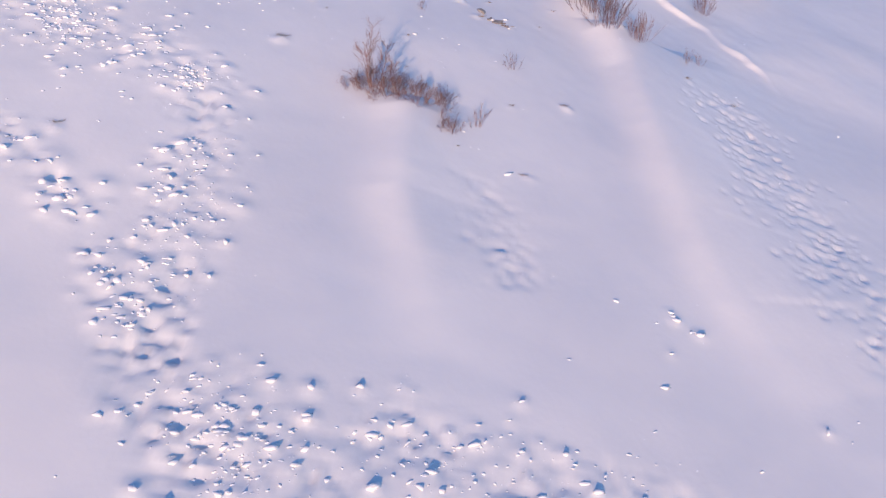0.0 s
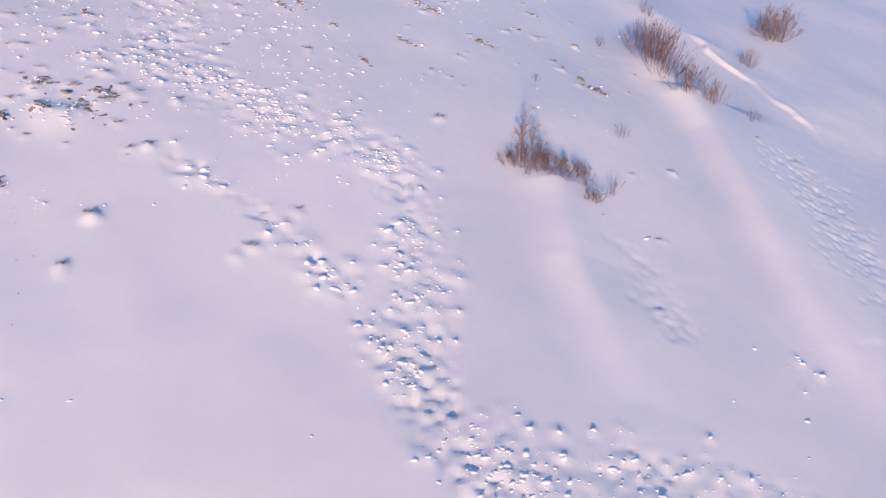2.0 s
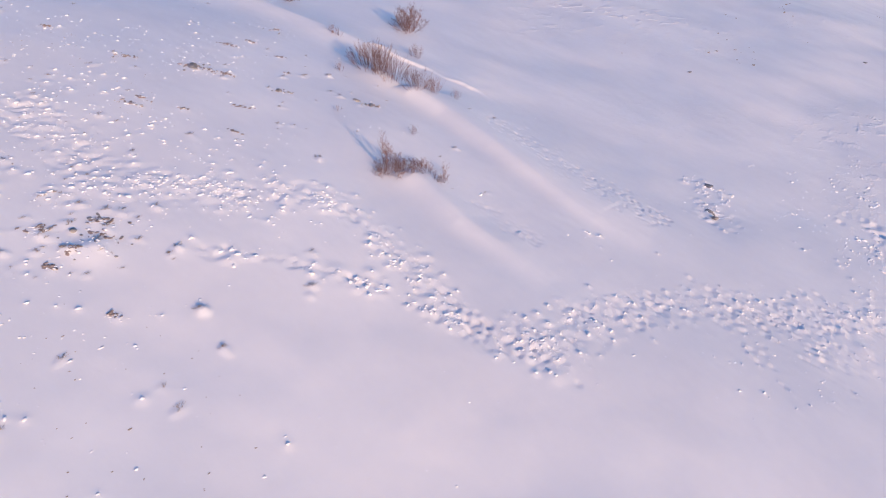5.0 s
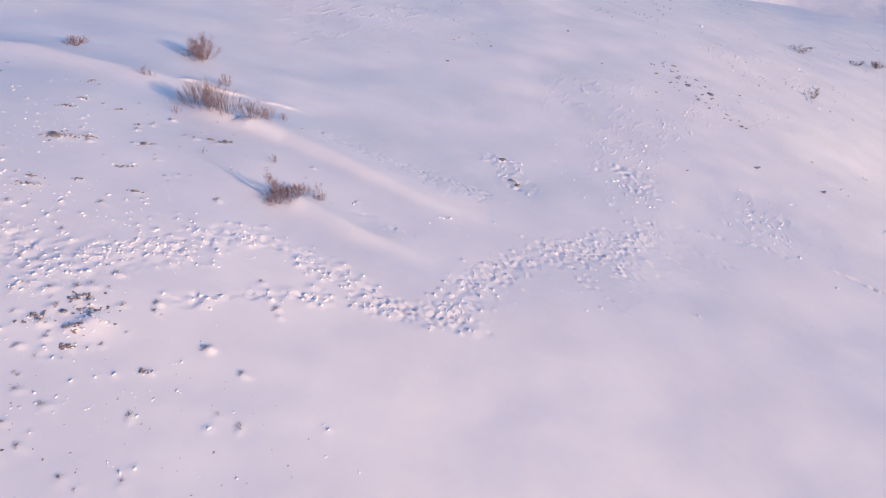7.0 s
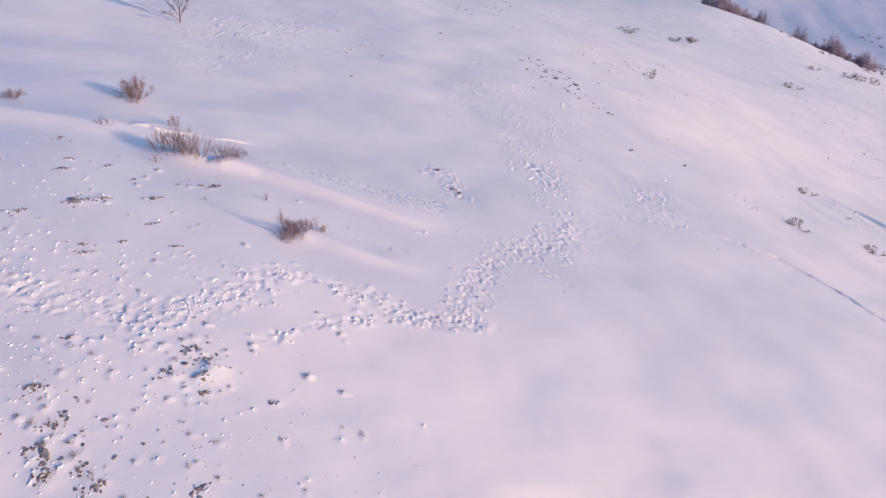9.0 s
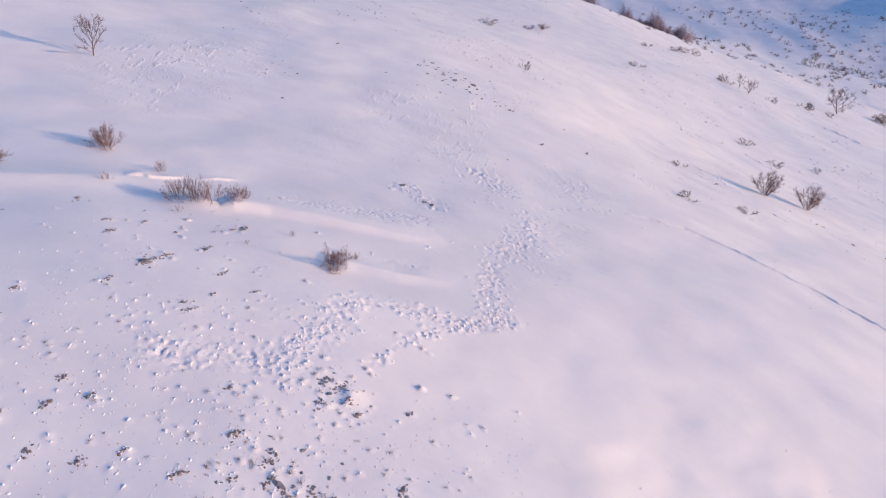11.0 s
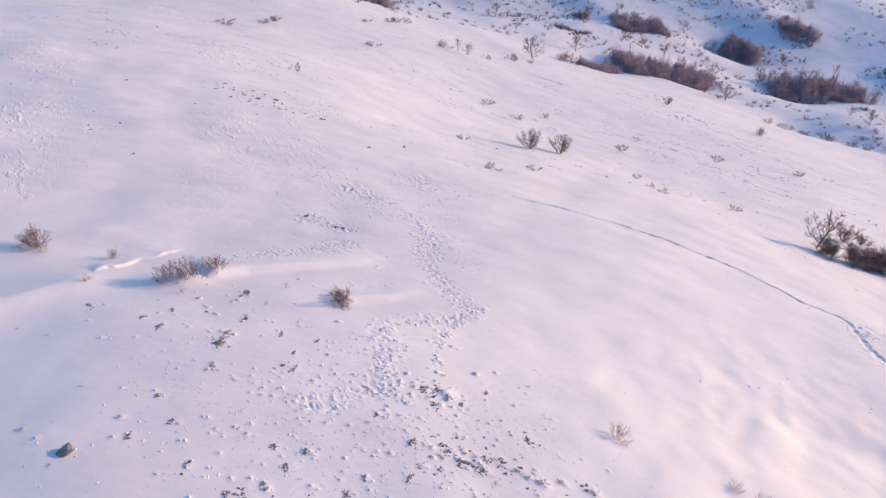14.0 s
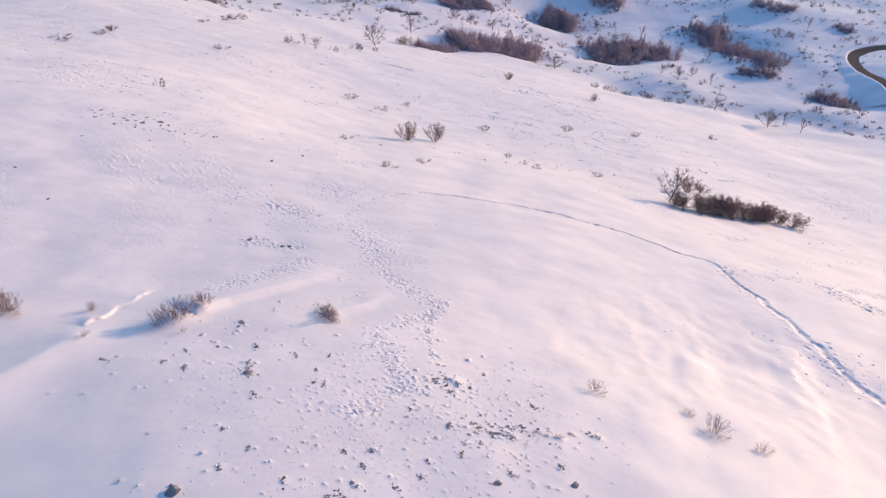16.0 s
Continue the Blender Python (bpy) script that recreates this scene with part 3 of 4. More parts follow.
def aside(rnd, d, angle, lift):
    """A way that leaves the way d at about an angle, to any side, and bends up a little."""
    side = d.orthogonal().normalized()
    side.rotate(Matrix.Rotation(rnd.uniform(0, 6.283), 3, d))
    a = radians(rnd.gauss(angle, 12))
    return (d * math.cos(a) + side * math.sin(a) + Vector((0, 0, lift))).normalized()


def ramify(rnd, vs, fs, pts, length, r, branches, twigs, angle, lo=0.2, lift=0.12, sub=0):
    """Side branches along a stem, each with pointed twigs of its own."""
    for _ in range(branches):
        f = lo + (0.99 - lo) * rnd.random() ** 0.8
        k = min(int(f * (len(pts) - 1)), len(pts) - 2)
        p = pts[k].lerp(pts[k + 1], f * (len(pts) - 1) - k)
        way = aside(rnd, (pts[k + 1] - pts[k]).normalized(), angle, lift)
        arm = bough(rnd, p, way, length * rnd.uniform(0.55, 1.15) * (1.15 - 0.5 * f), 0.16, 2)
        tube(vs, fs, arm, r, r * 0.55)
        if sub:
            ramify(rnd, vs, fs, arm, length * 0.5, r * 0.6, sub, max(3, twigs // 2), angle, 0.3, lift)
        for _ in range(twigs):
            g = rnd.uniform(0.25, 1.0) * (len(arm) - 1)
            i = min(int(g), len(arm) - 2)
            spine(vs, fs, arm[i].lerp(arm[i + 1], g - i), aside(rnd, (arm[i + 1] - arm[i]).normalized(), angle, lift), length * rnd.uniform(0.35, 0.8), r * 0.42)


def woody(name, label, category, seed, stems, height, fan, base, r0, branches, twigs, angle=40, mat=TWIG, reach=0.3, group="", fine=0.55, sub=0):
    """A bare shrub: stems that fan out into a dome, each one a part with its own branches and twigs."""
    rnd = random.Random(seed)
    root = new(name)
    for _ in range(stems):
        a, q = rnd.uniform(0, 6.283), rnd.random() ** 0.65
        lean = radians(fan * q + rnd.gauss(0, 6))
        way = Vector((math.sin(lean) * math.cos(a), math.sin(lean) * math.sin(a), math.cos(lean)))
        long = height * (1.05 - 0.3 * q * q) * rnd.uniform(0.72, 1.05)
        pts = bough(rnd, Vector((base * q * math.cos(a), base * q * math.sin(a), -0.08)), way, long, 0.10, 4)
        vs, fs = [], []
        tube(vs, fs, pts, r0, r0 * 0.45)
        ramify(rnd, vs, fs, pts, height * reach, r0 * fine, branches, twigs, angle, sub=sub)
        part = new("stem", mesh_of("stem", [v[:] for v in vs], fs, mat))
        part.parent = root
    return tagged(root, label, category, group)


def bare_tree(label, seed, limbs, fork_at, fan, r0, branches, twigs, mat, group="bare trees", reach=0.2):
    """A bare tree one metre high: a tapered trunk, and limbs with a crown of fine twigs as parts."""
    rnd = random.Random(seed)
    root = new("tree")
    trunk = bough(rnd, Vector((0, 0, -0.06)), Vector((rnd.gauss(0, .08), rnd.gauss(0, .08), 1)), 0.72, 0.06, 6)
    vs, fs = [], []
    tube(vs, fs, trunk, r0, r0 * 0.3, 6)
    part = new("trunk", mesh_of("trunk", [v[:] for v in vs], fs, STEM))
    part.parent = root
    for k in range(limbs):
        f = fork_at + (0.97 - fork_at) * k / max(1, limbs - 1)
        i = min(int(f * 6), 5)
        p = trunk[i].lerp(trunk[i + 1], f * 6 - i)
        a, lean = 2.4 * k + rnd.gauss(0, .3), radians(fan * (1.1 - 0.7 * f) + rnd.gauss(0, 6))
        way = Vector((math.sin(lean) * math.cos(a), math.sin(lean) * math.sin(a), math.cos(lean)))
        pts = bough(rnd, p, way, (0.98 - p.z) * rnd.uniform(0.72, 0.98) + 0.08, 0.12, 4, 0.07)
        vs, fs = [], []
        tube(vs, fs, pts, r0 * 0.5, r0 * 0.14)
        ramify(rnd, vs, fs, pts, reach, r0 * 0.26, branches, twigs, 36, 0.2, 0.1, 1)
        part = new("limb", mesh_of("limb", [v[:] for v in vs], fs, mat))
        part.parent = root
    return tagged(root, label, "tree", group)


def put(ob, x, y, size=1.0, turn=None, wide=1.0, sink=0.0):
    """Stands the first use of a thing, or a copy of it, on the snow."""
    turn = rng.uniform(0, 360) if turn is None else turn
    m = pose(x, y, ground(x, y) - sink, 0, 0, turn) @ Matrix.Diagonal((size * wide, size * wide, size, 1))
    if "placed" in ob:
        made = copy_thing(ob, pose(0, 0, 0))
        made.matrix_basis = m
        return made
    ob["placed"] = 1
    ob.matrix_basis = m
    return ob


# near shrubs on the slope
spiky = woody("shrub", "low bare red-brown shrub half drifted in snow", "shrub", 1, 26, 0.62, 68, 0.55, 0.0065, 7, 7, 45, reach=0.40, sub=1)
tall = woody("shrub", "bare shrub with one tall crooked branch", "shrub", 2, 4, 1.35, 24, 0.12, 0.010, 12, 6, 48, reach=0.26, sub=2)
reed = woody("shrub", "dense upright bare shrub stems in snow", "shrub", 3, 56, 1.45, 34, 0.75, 0.009, 6, 4, 22, reach=0.24)
small = woody("shrub", "small sprig of bare twigs in snow", "shrub", 4, 7, 0.5, 42, 0.10, 0.006, 5, 4, 32, reach=0.35)
bushy = woody("shrub", "broad bare reddish bush on open snow", "shrub", 5, 44, 1.6, 62, 0.45, 0.013, 9, 6, 38, reach=0.27)
put(tall, -1.8, 18.65, 1.15, 40)
put(tall, -1.45, 18.5, 0.8, 150)
for x, y, s, w in ((-1.75, 18.5, 1.15, 0.85), (-1.15, 18.3, 1.1, 0.85), (-0.55, 18.25, 0.95, 0.9), (0.0, 18.4, 0.9, 0.7), (-2.2, 18.4, 0.55, 0.9), (0.25, 17.35, 0.6, 0.6)):
    put(spiky, x, y, s, None, w)
for x, y, s in ((3.0, 28.9, 1.2), (0.3, 17.3, 1.1), (0.1, 17.6, 0.9), (1.0, 18.0, 1.2), (2.2, 21.5, 1.1), (-0.6, 23.8, 0.7), (6.8, 34.6, 1.2), (8.9, 26.0, 1.1), (9.5, 26.4, .9)):
    put(small, x, y, s)
for x, y, s, w in ((5.3, 29.6, 0.95, 0.9), (5.2, 28.5, 1.1, 0.9), (5.5, 27.6, 1.0, 0.9), (5.9, 25.9, 0.75, 1.0), (7.0, 25.7, 0.65, 0.8)):
    put(reed, x, y, s, None, w)
put(bushy, 15.4, 38.2, 1.15, None, 0.9)
put(tall, 15.8, 38.1, 1.4, 200)
put(reed, 11.6, 32.8, 0.65, None, 0.6)
put(bushy, 8.0, 42.6, 0.42, None, 1.7)
put(small, 6.6, 34.9, 1.4)
for x, y, s in ((-20.8, 7.8, .62), (-28.7, 3.9, .85), (-31.9, 2.9, .5), (-26.4, 3.4, .35)):
    put(reed, x, y, s, None, 1.1)

# mid-slope shrubs (x, y, height, width to height)
low = woody("shrub", "low dark bare shrub on the snowy slope", "shrub", 6, 13, 0.85, 64, 0.40, 0.013, 7, 8, 40, BRUSH, 0.34, "shrubs on the slope", 0.65)
ball = woody("shrub", "rounded bare bush standing alone on snow", "shrub", 7, 20, 0.98, 50, 0.05, 0.009, 9, 9, 42, HEDGE, 0.26, "shrubs on the slope", 0.65)
scrub = woody("shrub", "dark bare valley shrub in snow", "shrub", 10, 8, 0.95, 66, 0.25, 0.020, 7, 7, 38, BRUSH, 0.36, "shrubs in the valley")
MID = [(98.6, -7.5, 2.0, .8), (57.3, -125.8, 2.0, 1.0), (49.7, -159.3, 2.2, .8), (65.8, -103.4, 1.7, 1.6), (71.7, -76.9, 1.4, 2.0), (61.8, -27.6, 1.0, 1.7),
       (39.7, -20.5, .9, 2.0), (42.0, -30.0, 1.0, 1.7), (95.3, -61.7, 1.2, 2.0), (104.7, -58.7, 1.3, 2.2), (99.3, -74.0, 1.4, 1.0), (47.0, -58.2, 1.0, 1.5),
       (36.6, -54.7, 1.0, 1.8), (40.2, -54.9, .9, 1.2), (30.9, -67.6, .8, 2.4), (149.8, -46.0, 1.6, 2.0), (153.5, -5.0, 1.6, 2.4), (164.6, -18.1, 1.5, 2.0)]
for x, y, h, w in MID:
    put(low, x, y, h, None, w)
LONE = [(62.0, -42.9, 4.3, .95), (61.8, -50.5, 4.4, .95), (130.0, -149.8, 3.2, 1.1), (97.2, -160.2, 2.8, 1.1), (-2.1, -90.2, 3.0, 1.9), (18.5, -84.0, 4.2, 1.0), (17.6, -88.6, 2.4, 1.3), (169.6, -22.8, 2.0, 1.6)]
for x, y, h, w in LONE:
    put(ball, x, y, h, None, w)

# hedge-like thicket beside a lone tree
for k in range(22):
    f = k / 21
    put(ball, 11.2 - 10.0 * f + rng.gauss(0, .9), -67.5 - 21.5 * f + rng.gauss(0, .9), rng.uniform(2.9, 4.0) * (0.8 + 0.3 * math.sin(3.0 * f)), None, 1.3)
oak = bare_tree("bare spreading tree on the open slope", 8, 11, 0.18, 60, 0.020, 9, 8, HEDGE, reach=0.21)
thin = bare_tree("slender bare tree with an upswept crown", 9, 8, 0.25, 40, 0.018, 8, 5, HEDGE, reach=0.17)
for x, y, h, w in ((188.5, -131.0, 9.0, 1.1), (14.7, -69.0, 6.2, 1.0), (42.1, 49.6, 4.2, 0.9), (168.0, -226.5, 6.5, 1.9), (231.4, -186.2, 7.5, 1.0), (195.0, -280.0, 7.5, 1.0), (66.2, -246.5, 7.5, 1.5), (159.7, -83.6, 4.0, 1.0)):
    put(oak, x, y, h, None, w)
for x, y, h, w in ((64.8, -259.0, 6.5, .9), (55.2, -253.6, 6.5, .9), (165.0, -83.0, 4.5, 1.0)):
    put(thin, x, y, h, None, w)
for x, y, h, w in ((201.2, -64.6, 1.6, 1.6), (215.2, -80.1, 2.6, 1.5), (219.0, -84.0, 2.4, 1.6), (223.3, -89.5, 2.4, 1.5), (206.1, -278.3, 3.4, 1.4), (257.7, -242.4, 3.0, 1.4), (253.3, -251.9, 3.0, 1.4), (168.1, -79.8, 2.8, 1.3), (161.7, -92.2, 1.6, 1.6), (170.0, -107.9, 2.0, 1.6), (170.3, -117.3, 1.6, 1.4), (173.3, -110.2, 2.0, 1.6), (201, -160, 5.0, 1.3), (205, -158, 4.0, 1.3)):
    put(low, x, y, h, None, w)
for k in range(10):
    f = k / 9
    put(low, 134 - 30 * f + rng.gauss(0, 2), -214.5 - 20 * f + rng.gauss(0, 2), rng.uniform(1.6, 3.2), None, 1.4)


def spines(starts, ways, lengths, radii):
    """Many pointed twigs at once: corners and triangles."""
    d = ways / np.linalg.norm(ways, axis=1, keepdims=True)
    a = np.cross(d, np.where(np.abs(d[:, 2:]) > 0.9, (1.0, 0.0, 0.0), (0.0, 0.0, 1.0)))
    a /= np.linalg.norm(a, axis=1, keepdims=True)
    b = np.cross(d, a)
    r = radii[:, None]
    v = np.stack([starts + a * r, starts + (-0.5 * a + 0.87 * b) * r, starts + (-0.5 * a - 0.87 * b) * r, starts + d * lengths[:, None]], 1)
    k = 4 * np.arange(len(starts))[:, None]
    return v.reshape(-1, 3), np.concatenate([k + (0, 1, 3), k + (1, 2, 3), k + (2, 0, 3)])


def domes(places, heights, widths, twigs, thick, seed):
    """Bare domed bushes: a few stems each, and a shell of twigs that point outwards."""
    r = np.random.RandomState(seed)
    starts, ways, lengths, radii = [], [], [], []
    for p, h, w in zip(places, heights, widths):
        u = r.normal(size=(twigs, 3))
        u[:, 2] = np.abs(u[:, 2]) + 0.05
        u /= np.linalg.norm(u, axis=1, keepdims=True)
        size = np.array((w, w, h)) * (0.85 + 0.3 * r.rand(twigs, 1))
        starts.append(p + u * size * (0.25 + 0.6 * r.rand(twigs, 1) ** 0.7))
        ways.append(u * size / h + r.normal(scale=0.35, size=(twigs, 3)) + (0, 0, 0.12))
        lengths.append(h * r.uniform(0.16, 0.34, twigs))
        radii.append(np.full(twigs, thick))
        u = u[:6] + (0, 0, 0.35)
        starts.append(np.repeat(np.asarray(p)[None], 6, 0) + r.normal(scale=0.12 * w, size=(6, 3)) * (1, 1, 0))
        ways.append(u * (w, w, h))
        lengths.append(np.full(6, h * 0.9))
        radii.append(np.full(6, thick * 1.3))
    return spines(np.concatenate(starts), np.concatenate(ways), np.concatenate(lengths), np.concatenate(radii))


def thicket(label, line, width, count, hi, seed, tall=0.06):
    """A far wood of bare bushes and trees along a gully, as one mass of rounded crowns."""
    rnd = random.Random(seed)
    pts = walk_line(line, 1.0)
    places, heights, widths = [], [], []
    for _ in range(count):
        x, y, ux, uy = rnd.choice(pts)
        off = max(-1.7, min(1.7, rnd.gauss(0, 0.9)))
        px, py = x - uy * off * width + rnd.uniform(-2, 2), y + ux * off * width + rnd.uniform(-2, 2)
        h = hi * rnd.uniform(0.5, 0.8) * (0.5 + 0.5 * math.cos(off * 0.85)) * (0.85 + 0.45 * float(vnoise(px / 7, py / 7, 71)))
        high = rnd.random() < tall
        places.append((px, py, ground(px, py) - 0.2))
        heights.append(h * (1.5 if high else 1.0))
        widths.append(h * (0.25 if high else rnd.uniform(0.5, 0.75)))
    verts, faces = domes(places, heights, widths, 64, 0.075, seed)
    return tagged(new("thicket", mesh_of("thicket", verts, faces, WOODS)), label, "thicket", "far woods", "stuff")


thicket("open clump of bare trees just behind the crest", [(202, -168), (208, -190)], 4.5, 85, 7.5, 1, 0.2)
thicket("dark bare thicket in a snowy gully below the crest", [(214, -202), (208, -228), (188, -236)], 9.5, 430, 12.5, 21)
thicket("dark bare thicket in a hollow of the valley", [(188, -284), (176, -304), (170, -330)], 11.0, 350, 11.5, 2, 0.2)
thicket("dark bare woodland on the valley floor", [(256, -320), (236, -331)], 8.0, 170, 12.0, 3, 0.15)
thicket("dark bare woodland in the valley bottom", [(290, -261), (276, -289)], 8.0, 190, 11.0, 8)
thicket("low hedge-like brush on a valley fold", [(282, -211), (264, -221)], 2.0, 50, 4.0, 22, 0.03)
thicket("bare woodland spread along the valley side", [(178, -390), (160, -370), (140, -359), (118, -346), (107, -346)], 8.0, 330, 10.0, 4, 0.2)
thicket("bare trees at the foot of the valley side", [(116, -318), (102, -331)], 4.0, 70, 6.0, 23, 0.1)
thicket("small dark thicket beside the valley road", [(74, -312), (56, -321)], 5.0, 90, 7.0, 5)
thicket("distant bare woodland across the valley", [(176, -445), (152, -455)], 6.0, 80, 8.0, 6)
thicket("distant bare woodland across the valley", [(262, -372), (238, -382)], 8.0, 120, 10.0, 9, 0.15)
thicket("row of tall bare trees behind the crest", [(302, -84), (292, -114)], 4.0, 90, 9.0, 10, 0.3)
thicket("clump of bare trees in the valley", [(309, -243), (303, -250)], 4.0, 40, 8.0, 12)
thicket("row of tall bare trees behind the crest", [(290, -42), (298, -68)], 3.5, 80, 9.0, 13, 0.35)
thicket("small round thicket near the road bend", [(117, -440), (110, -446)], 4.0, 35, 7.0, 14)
# low brush dotted over the whole valley
rnd = random.Random(77)
places, heights, widths = [], [], []
while len(places) < 2300:
    x, y = rnd.uniform(20, 420), rnd.uniform(-560, -60)
    if -y + 0.35 * (x - 60) < 262 and x < 250 or vnoise(x / 26, y / 26, 33) + 0.6 * vnoise(x / 9, y / 9, 34) < -0.05:
        continue
    places.append((x, y, ground(x, y) - 0.1))
    heights.append(0.7 + 2.4 * rnd.random() ** 2)
    widths.append(heights[-1] * rnd.uniform(0.6, 1.1))
verts, faces = domes(places, heights, widths, 20, 0.08, 77)
tagged(new("valley_brush", mesh_of("valley_brush", verts, faces, BRUSH)), "low bare brush dotted over the snowy valley", "brush", "far woods", "stuff")
placed = 0
while placed < 130:
    x, y = rng.uniform(30, 330), rng.uniform(-520, -150)
    if -y + 0.35 * (x - 60) < 262 or vnoise(x / 30, y / 30, 31) < -0.15:
        continue
    kind = rng.choice((scrub, scrub, scrub, scrub, oak, thin))
    tree = kind in (oak, thin)
    put(kind, x, y, rng.uniform(4, 7.5) if tree else rng.uniform(1.2, 3.4), None, rng.uniform(0.9, 1.6))
    placed += 1

# ---- valley road ----
ROAD = [(40, -335), (55, -350), (66, -359), (77, -371), (85, -386), (88, -402), (82, -421), (66, -436), (40, -450), (0, -465)]
vs, fs, bank, bank_f = [], [], [], []
smooth = []
for k in range(len(ROAD) - 1):
    p0, p1, p2, p3 = (Vector(ROAD[min(max(k + j, 0), len(ROAD) - 1)]) for j in (-1, 0, 1, 2))
    for s in range(8):
        t = s / 8
        smooth.append(0.5 * ((2 * p1) + (p2 - p0) * t + (2 * p0 - 5 * p1 + 4 * p2 - p3) * t * t + (3 * p1 - p0 - 3 * p2 + p3) * t ** 3))
for k, p in enumerate(smooth):
    d = (smooth[min(k + 1, len(smooth) - 1)] - smooth[max(k - 1, 0)]).normalized()
    top = max(ground(p.x - d.y * s * 3.5, p.y + d.x * s * 3.5) for s in (-0.6, 0, 0.6)) + 0.12
    for off, up in ((-3.5, 0.0), (0, 0.06), (3.5, 0.0)):
        vs.append((p.x - d.y * off, p.y + d.x * off, top + up))
    for off, up in ((-15.0, -3.2), (-5.0, 0.25), (-4.2, 0.35), (-3.4, -0.02), (3.4, -0.02), (4.2, 0.35), (5.0, 0.25), (15.0, -3.2)):
        wobble = 0.15 * math.sin(k * 1.3 + off)
        bank.append((p.x - d.y * off, p.y + d.x * off, top + up + (wobble if abs(off) > 4 else 0)))
    if k:
        a, c8 = (k - 1) * 3, (k - 1) * 8
        fs += [(a + c, a + c + 1, a + c + 4, a + c + 3) for c in range(2)]
        bank_f += [(c8 + c, c8 + c + 1, c8 + c + 9, c8 + c + 8) for c in (0, 1, 2, 4, 5, 6)]
tagged(new("road_bank", mesh_of("road_bank", bank, bank_f, SNOW)), "ploughed snow banks along the valley road", "snow bank", kind="structure")
tagged(new("road", mesh_of("road", vs, fs, ASPHALT)), "cleared dark asphalt road curving through the valley", "road", kind="structure")

# ---- dry grass on the tussocks, stones ----
def grass(name, seed, blades, high, wide):
    rnd = random.Random(seed)
    vs, fs = [], []
    for _ in range(blades):
        a, q = rnd.uniform(0, 6.3), rnd.random()
        p = Vector((wide * q * math.cos(a), wide * q * math.sin(a), -0.03))
        w = Vector((math.cos(a) * q + rnd.gauss(0, .4), math.sin(a) * q + rnd.gauss(0, .4), 0.7))
        tube(vs, fs, bough(rnd, p, w, high * rnd.uniform(.5, 1.2), 0.25, 2), 0.010, 0.004)
    return mesh_of(name, [v[:] for v in vs], fs, GRASS)


TUFTS = [grass("dry_grass_tuft", 40 + k, 26, 0.24, 0.15) for k in range(4)]
for x, y, r in TUSSOCKS:
    ob = new("dry_grass_tuft", rng.choice(TUFTS))
    ob.matrix_basis = pose(x, y + r * 0.2, ground(x, y + r * 0.2), 0, 0, rng.gauss(20, 30)) @ Matrix.Diagonal((r * 4.2, r * 3.0, r * 2.2, 1))
    tagged(ob, "tuft of dry brown grass poking through snow", "grass tuft", "grass tufts")


def stone_mesh(seed):
    bm = bmesh.new()
    bmesh.ops.create_icosphere(bm, subdivisions=2 if seed < 10 else 1, radius=1.0)
    for v in bm.verts:
        v.co *= 1 + 0.55 * noise.noise(v.co * 1.3 + Vector((seed * 7, 0, 0))) + 0.28 * noise.noise(v.co * 3.1 + Vector((0, seed * 5, 0)))
    me = bpy.data.meshes.new("stone")
    bm.to_mesh(me)
    bm.free()
    me.materials.append(ROCK)
    return me


EARTH = material("dry_earth_and_thatch", ((0.24, 0.19, 0.17), (0.42, 0.34, 0.30)), 5.0, 0.9, 0.02, 25.0)


def clod_mesh(seed):
    me = stone_mesh(seed)
    me.name = "clod"
    me.materials.clear()
    me.materials.append(EARTH)
    return me


CLODS = [clod_mesh(11 + k) for k in range(4)]
for x, y, long, wide in BARE:
    root = new("bare_patch")
    turn = rng.gauss(-25, 20)
    root.matrix_basis = pose(x, y, ground(x, y), 0, 0, turn)
    for k in range(int(6 + 15 * long)):
        u, v = rng.gauss(0, long * .38), rng.gauss(0, wide * .40)
        a = radians(turn)
        px, py = x + u * math.cos(a) - v * math.sin(a), y + u * math.sin(a) + v * math.cos(a)
        r = rng.uniform(.02, .065)
        clod = new("clod", rng.choice(CLODS))
        clod.parent = root
        clod.matrix_basis = pose(u, v, ground(px, py) - ground(x, y) + r * .1, rng.uniform(-20, 20), rng.uniform(-20, 20), rng.uniform(0, 360)) @ Matrix.Diagonal((r * 2.0, r, r * .45, 1))
    straw = new("dead_grass", rng.choice(TUFTS))
    straw.parent = root
    straw.matrix_basis = pose(0, wide * .2, 0, 0, 0, rng.uniform(-20, 20)) @ Matrix.Diagonal((long * 1.3, wide * 1.6, 0.28, 1))
    tagged(root, "strip of brown earth and dead grass showing through snow", "bare patch", "bare patches")

STONES = [stone_mesh(k) for k in range(4)]
stones = [(-13.5, 36.5, .36), (-13.0, 36.3, .12), (-5.6, 27.9, .22), (-2.6, 25.7, .14), (1.9, 24.6, .15), (-23.6, 21.8, .2), (-26.5, 18.2, .2), (-20.4, 18.4, .16)]
for k in range(12):
    f = rng.random()
    stones.append((-18.8 - 6 * f + rng.gauss(0, 1.2), 19.6 - 6.5 * f + rng.gauss(0, 1.5), rng.uniform(.04, .08)))
for k in range(44):
    f = rng.random()
    stones.append((76 - 19 * f + rng.gauss(0, 1.8), 13 - 11.5 * f + rng.gauss(0, 1.4), 0.14 * rng.lognormvariate(0, 0.45)))
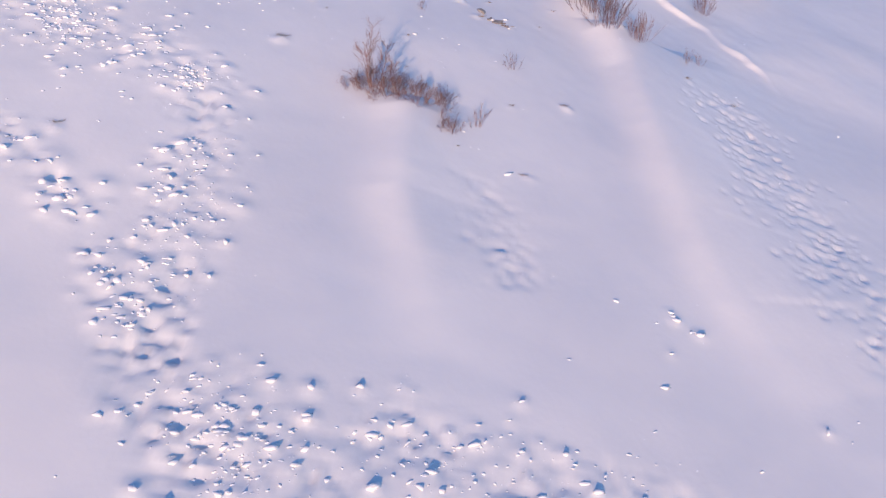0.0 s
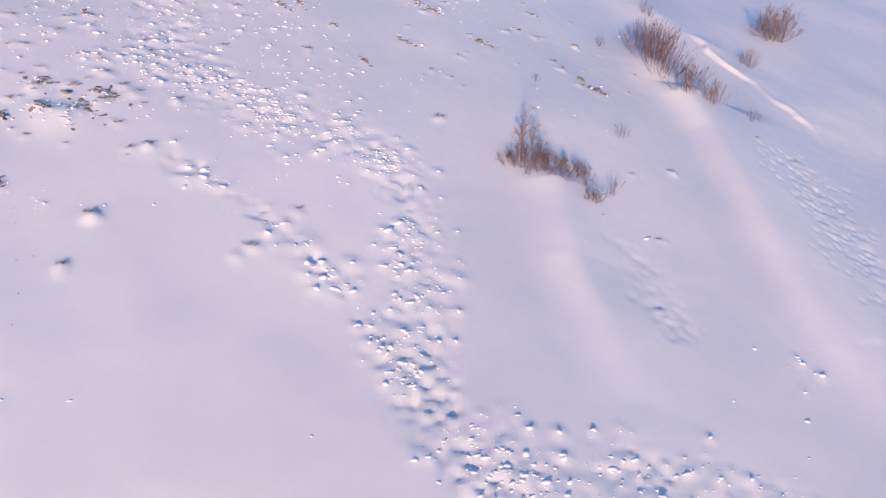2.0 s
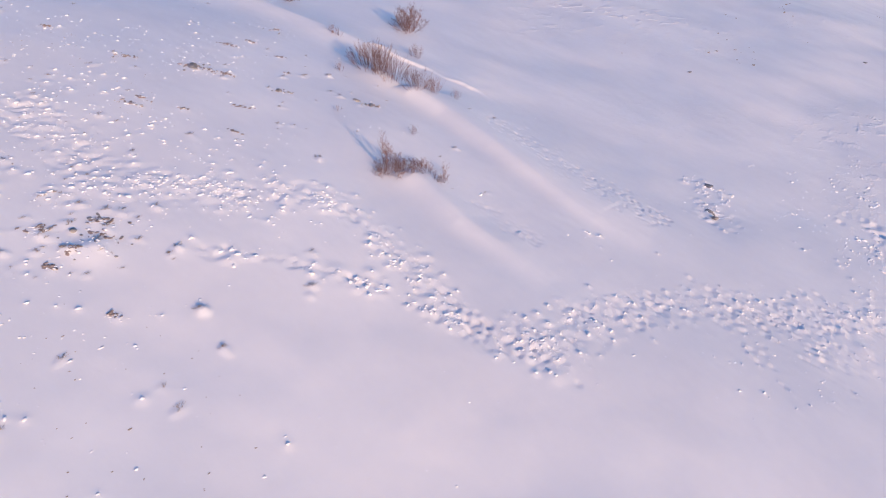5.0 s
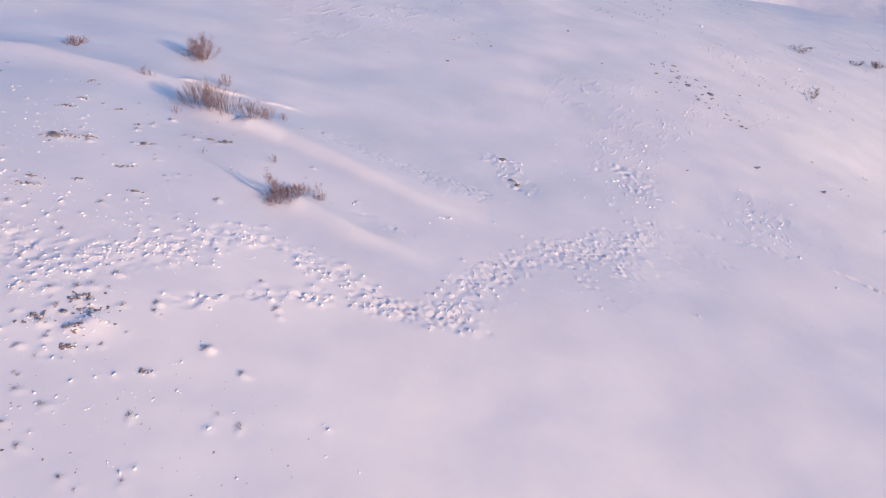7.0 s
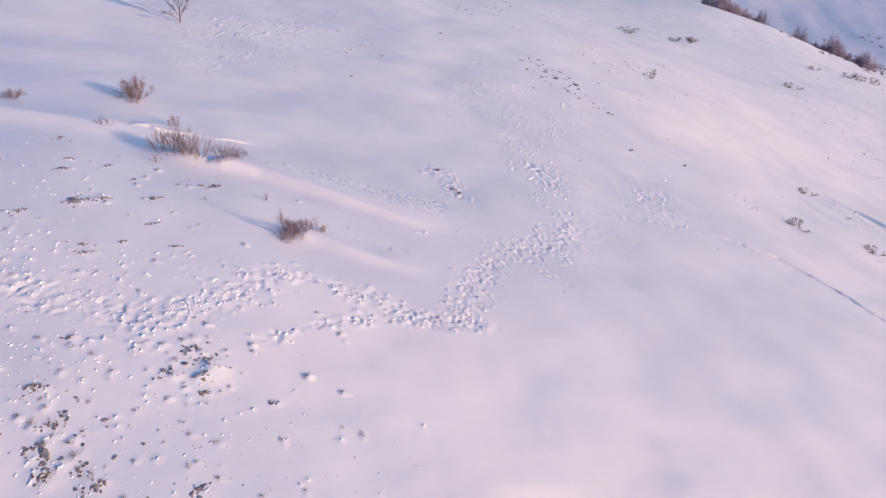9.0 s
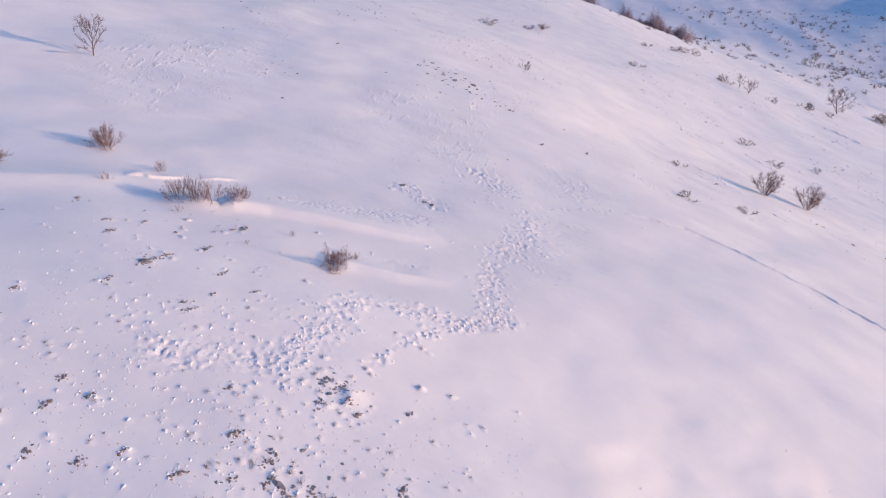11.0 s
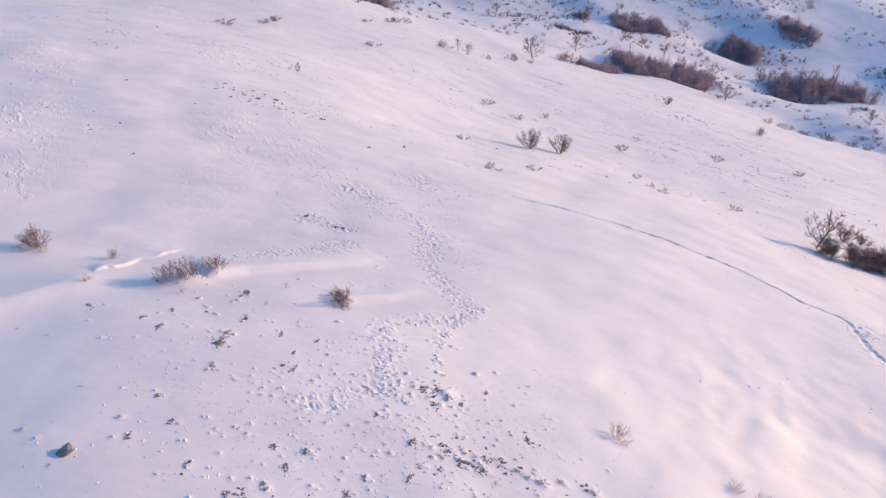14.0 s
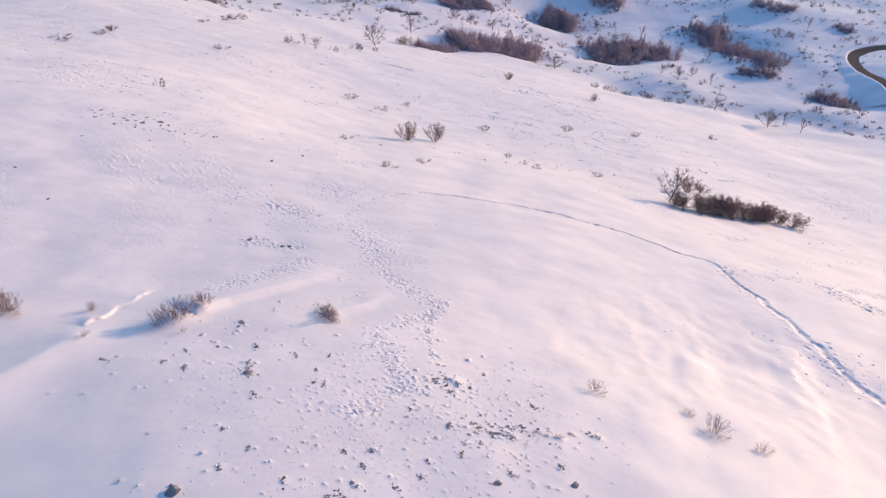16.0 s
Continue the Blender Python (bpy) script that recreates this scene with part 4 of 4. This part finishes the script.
for x, y in ((66.7, 12.0), (72.7, 1.9), (57.9, -0.1), (46.7, -8.7), (44.7, -2.2), (16.0, 12.8), (19.3, 14.9), (15.6, 12.3), (73.5, 26.0), (62.0, 18.0), (39.4, 28.7)):
    stones.append((x, y, rng.uniform(.12, .24)))
for cx, cy, spread, n in ((-5.3, 27.8, 0.55, 9), (-2.4, 31.0, 0.35, 5), (1.9, 24.6, 0.35, 4), (-2.2, 25.6, 0.3, 3), (-14.2, 16.6, 0.7, 10), (-13.4, 17.4, 0.5, 6), (-19.8, 17.6, 0.8, 8), (-21.2, 16.3, 0.7, 7), (-19.6, 13.8, 0.5, 6), (-24.0, 13.0, 0.5, 5), (-18.7, 19.0, 0.4, 5), (-19.4, 29.6, 0.5, 5)):
    for _ in range(n):
        stones.append((cx + rng.gauss(0, spread), cy + rng.gauss(0, spread * .6), 0.048 * rng.lognormvariate(0, 0.5)))
for x, y, s in stones:
    ob = new("stone", rng.choice(STONES))
    ob.matrix_basis = pose(x, y, ground(x, y), rng.uniform(-15, 15), rng.uniform(-15, 15), rng.gauss(90, 25)) @ Matrix.Diagonal((s * 1.6, s, s * .5, 1))
    tagged(ob, "grey-brown weathered stone showing through snow", "stone", "stones on the slope")

# fine stubble of grass tips over the windswept far slope
bits = []
while len(bits) < 2000:
    x, y = rng.uniform(35, 240), rng.uniform(-170, 45)
    u, v = 0.857 * x + 0.515 * y, 0.857 * y - 0.515 * x
    if vnoise(u / 16, v / 4, 41) + 0.6 * vnoise(u / 5, v / 2.5, 42) > 0.55 + 0.4 * math.exp(-max(x - 35, 0) / 25):
        bits.append((x, y, 0.04 + 0.16 * rng.random() ** 3))
while len(bits) < 2500:
    x, y = rng.uniform(-35, -8), rng.uniform(8, 45)
    if vnoise(x / 9, y / 9, 43) > 0.2 and not (x > -13 and y < 17):
        bits.append((x, y, rng.uniform(.012, .032)))
tagged(new("grass_stubble", lumps_mesh("grass_stubble", bits, GRASS, 0.5)), "scattered tips of dry grass on windswept snow", "grass", kind="stuff")
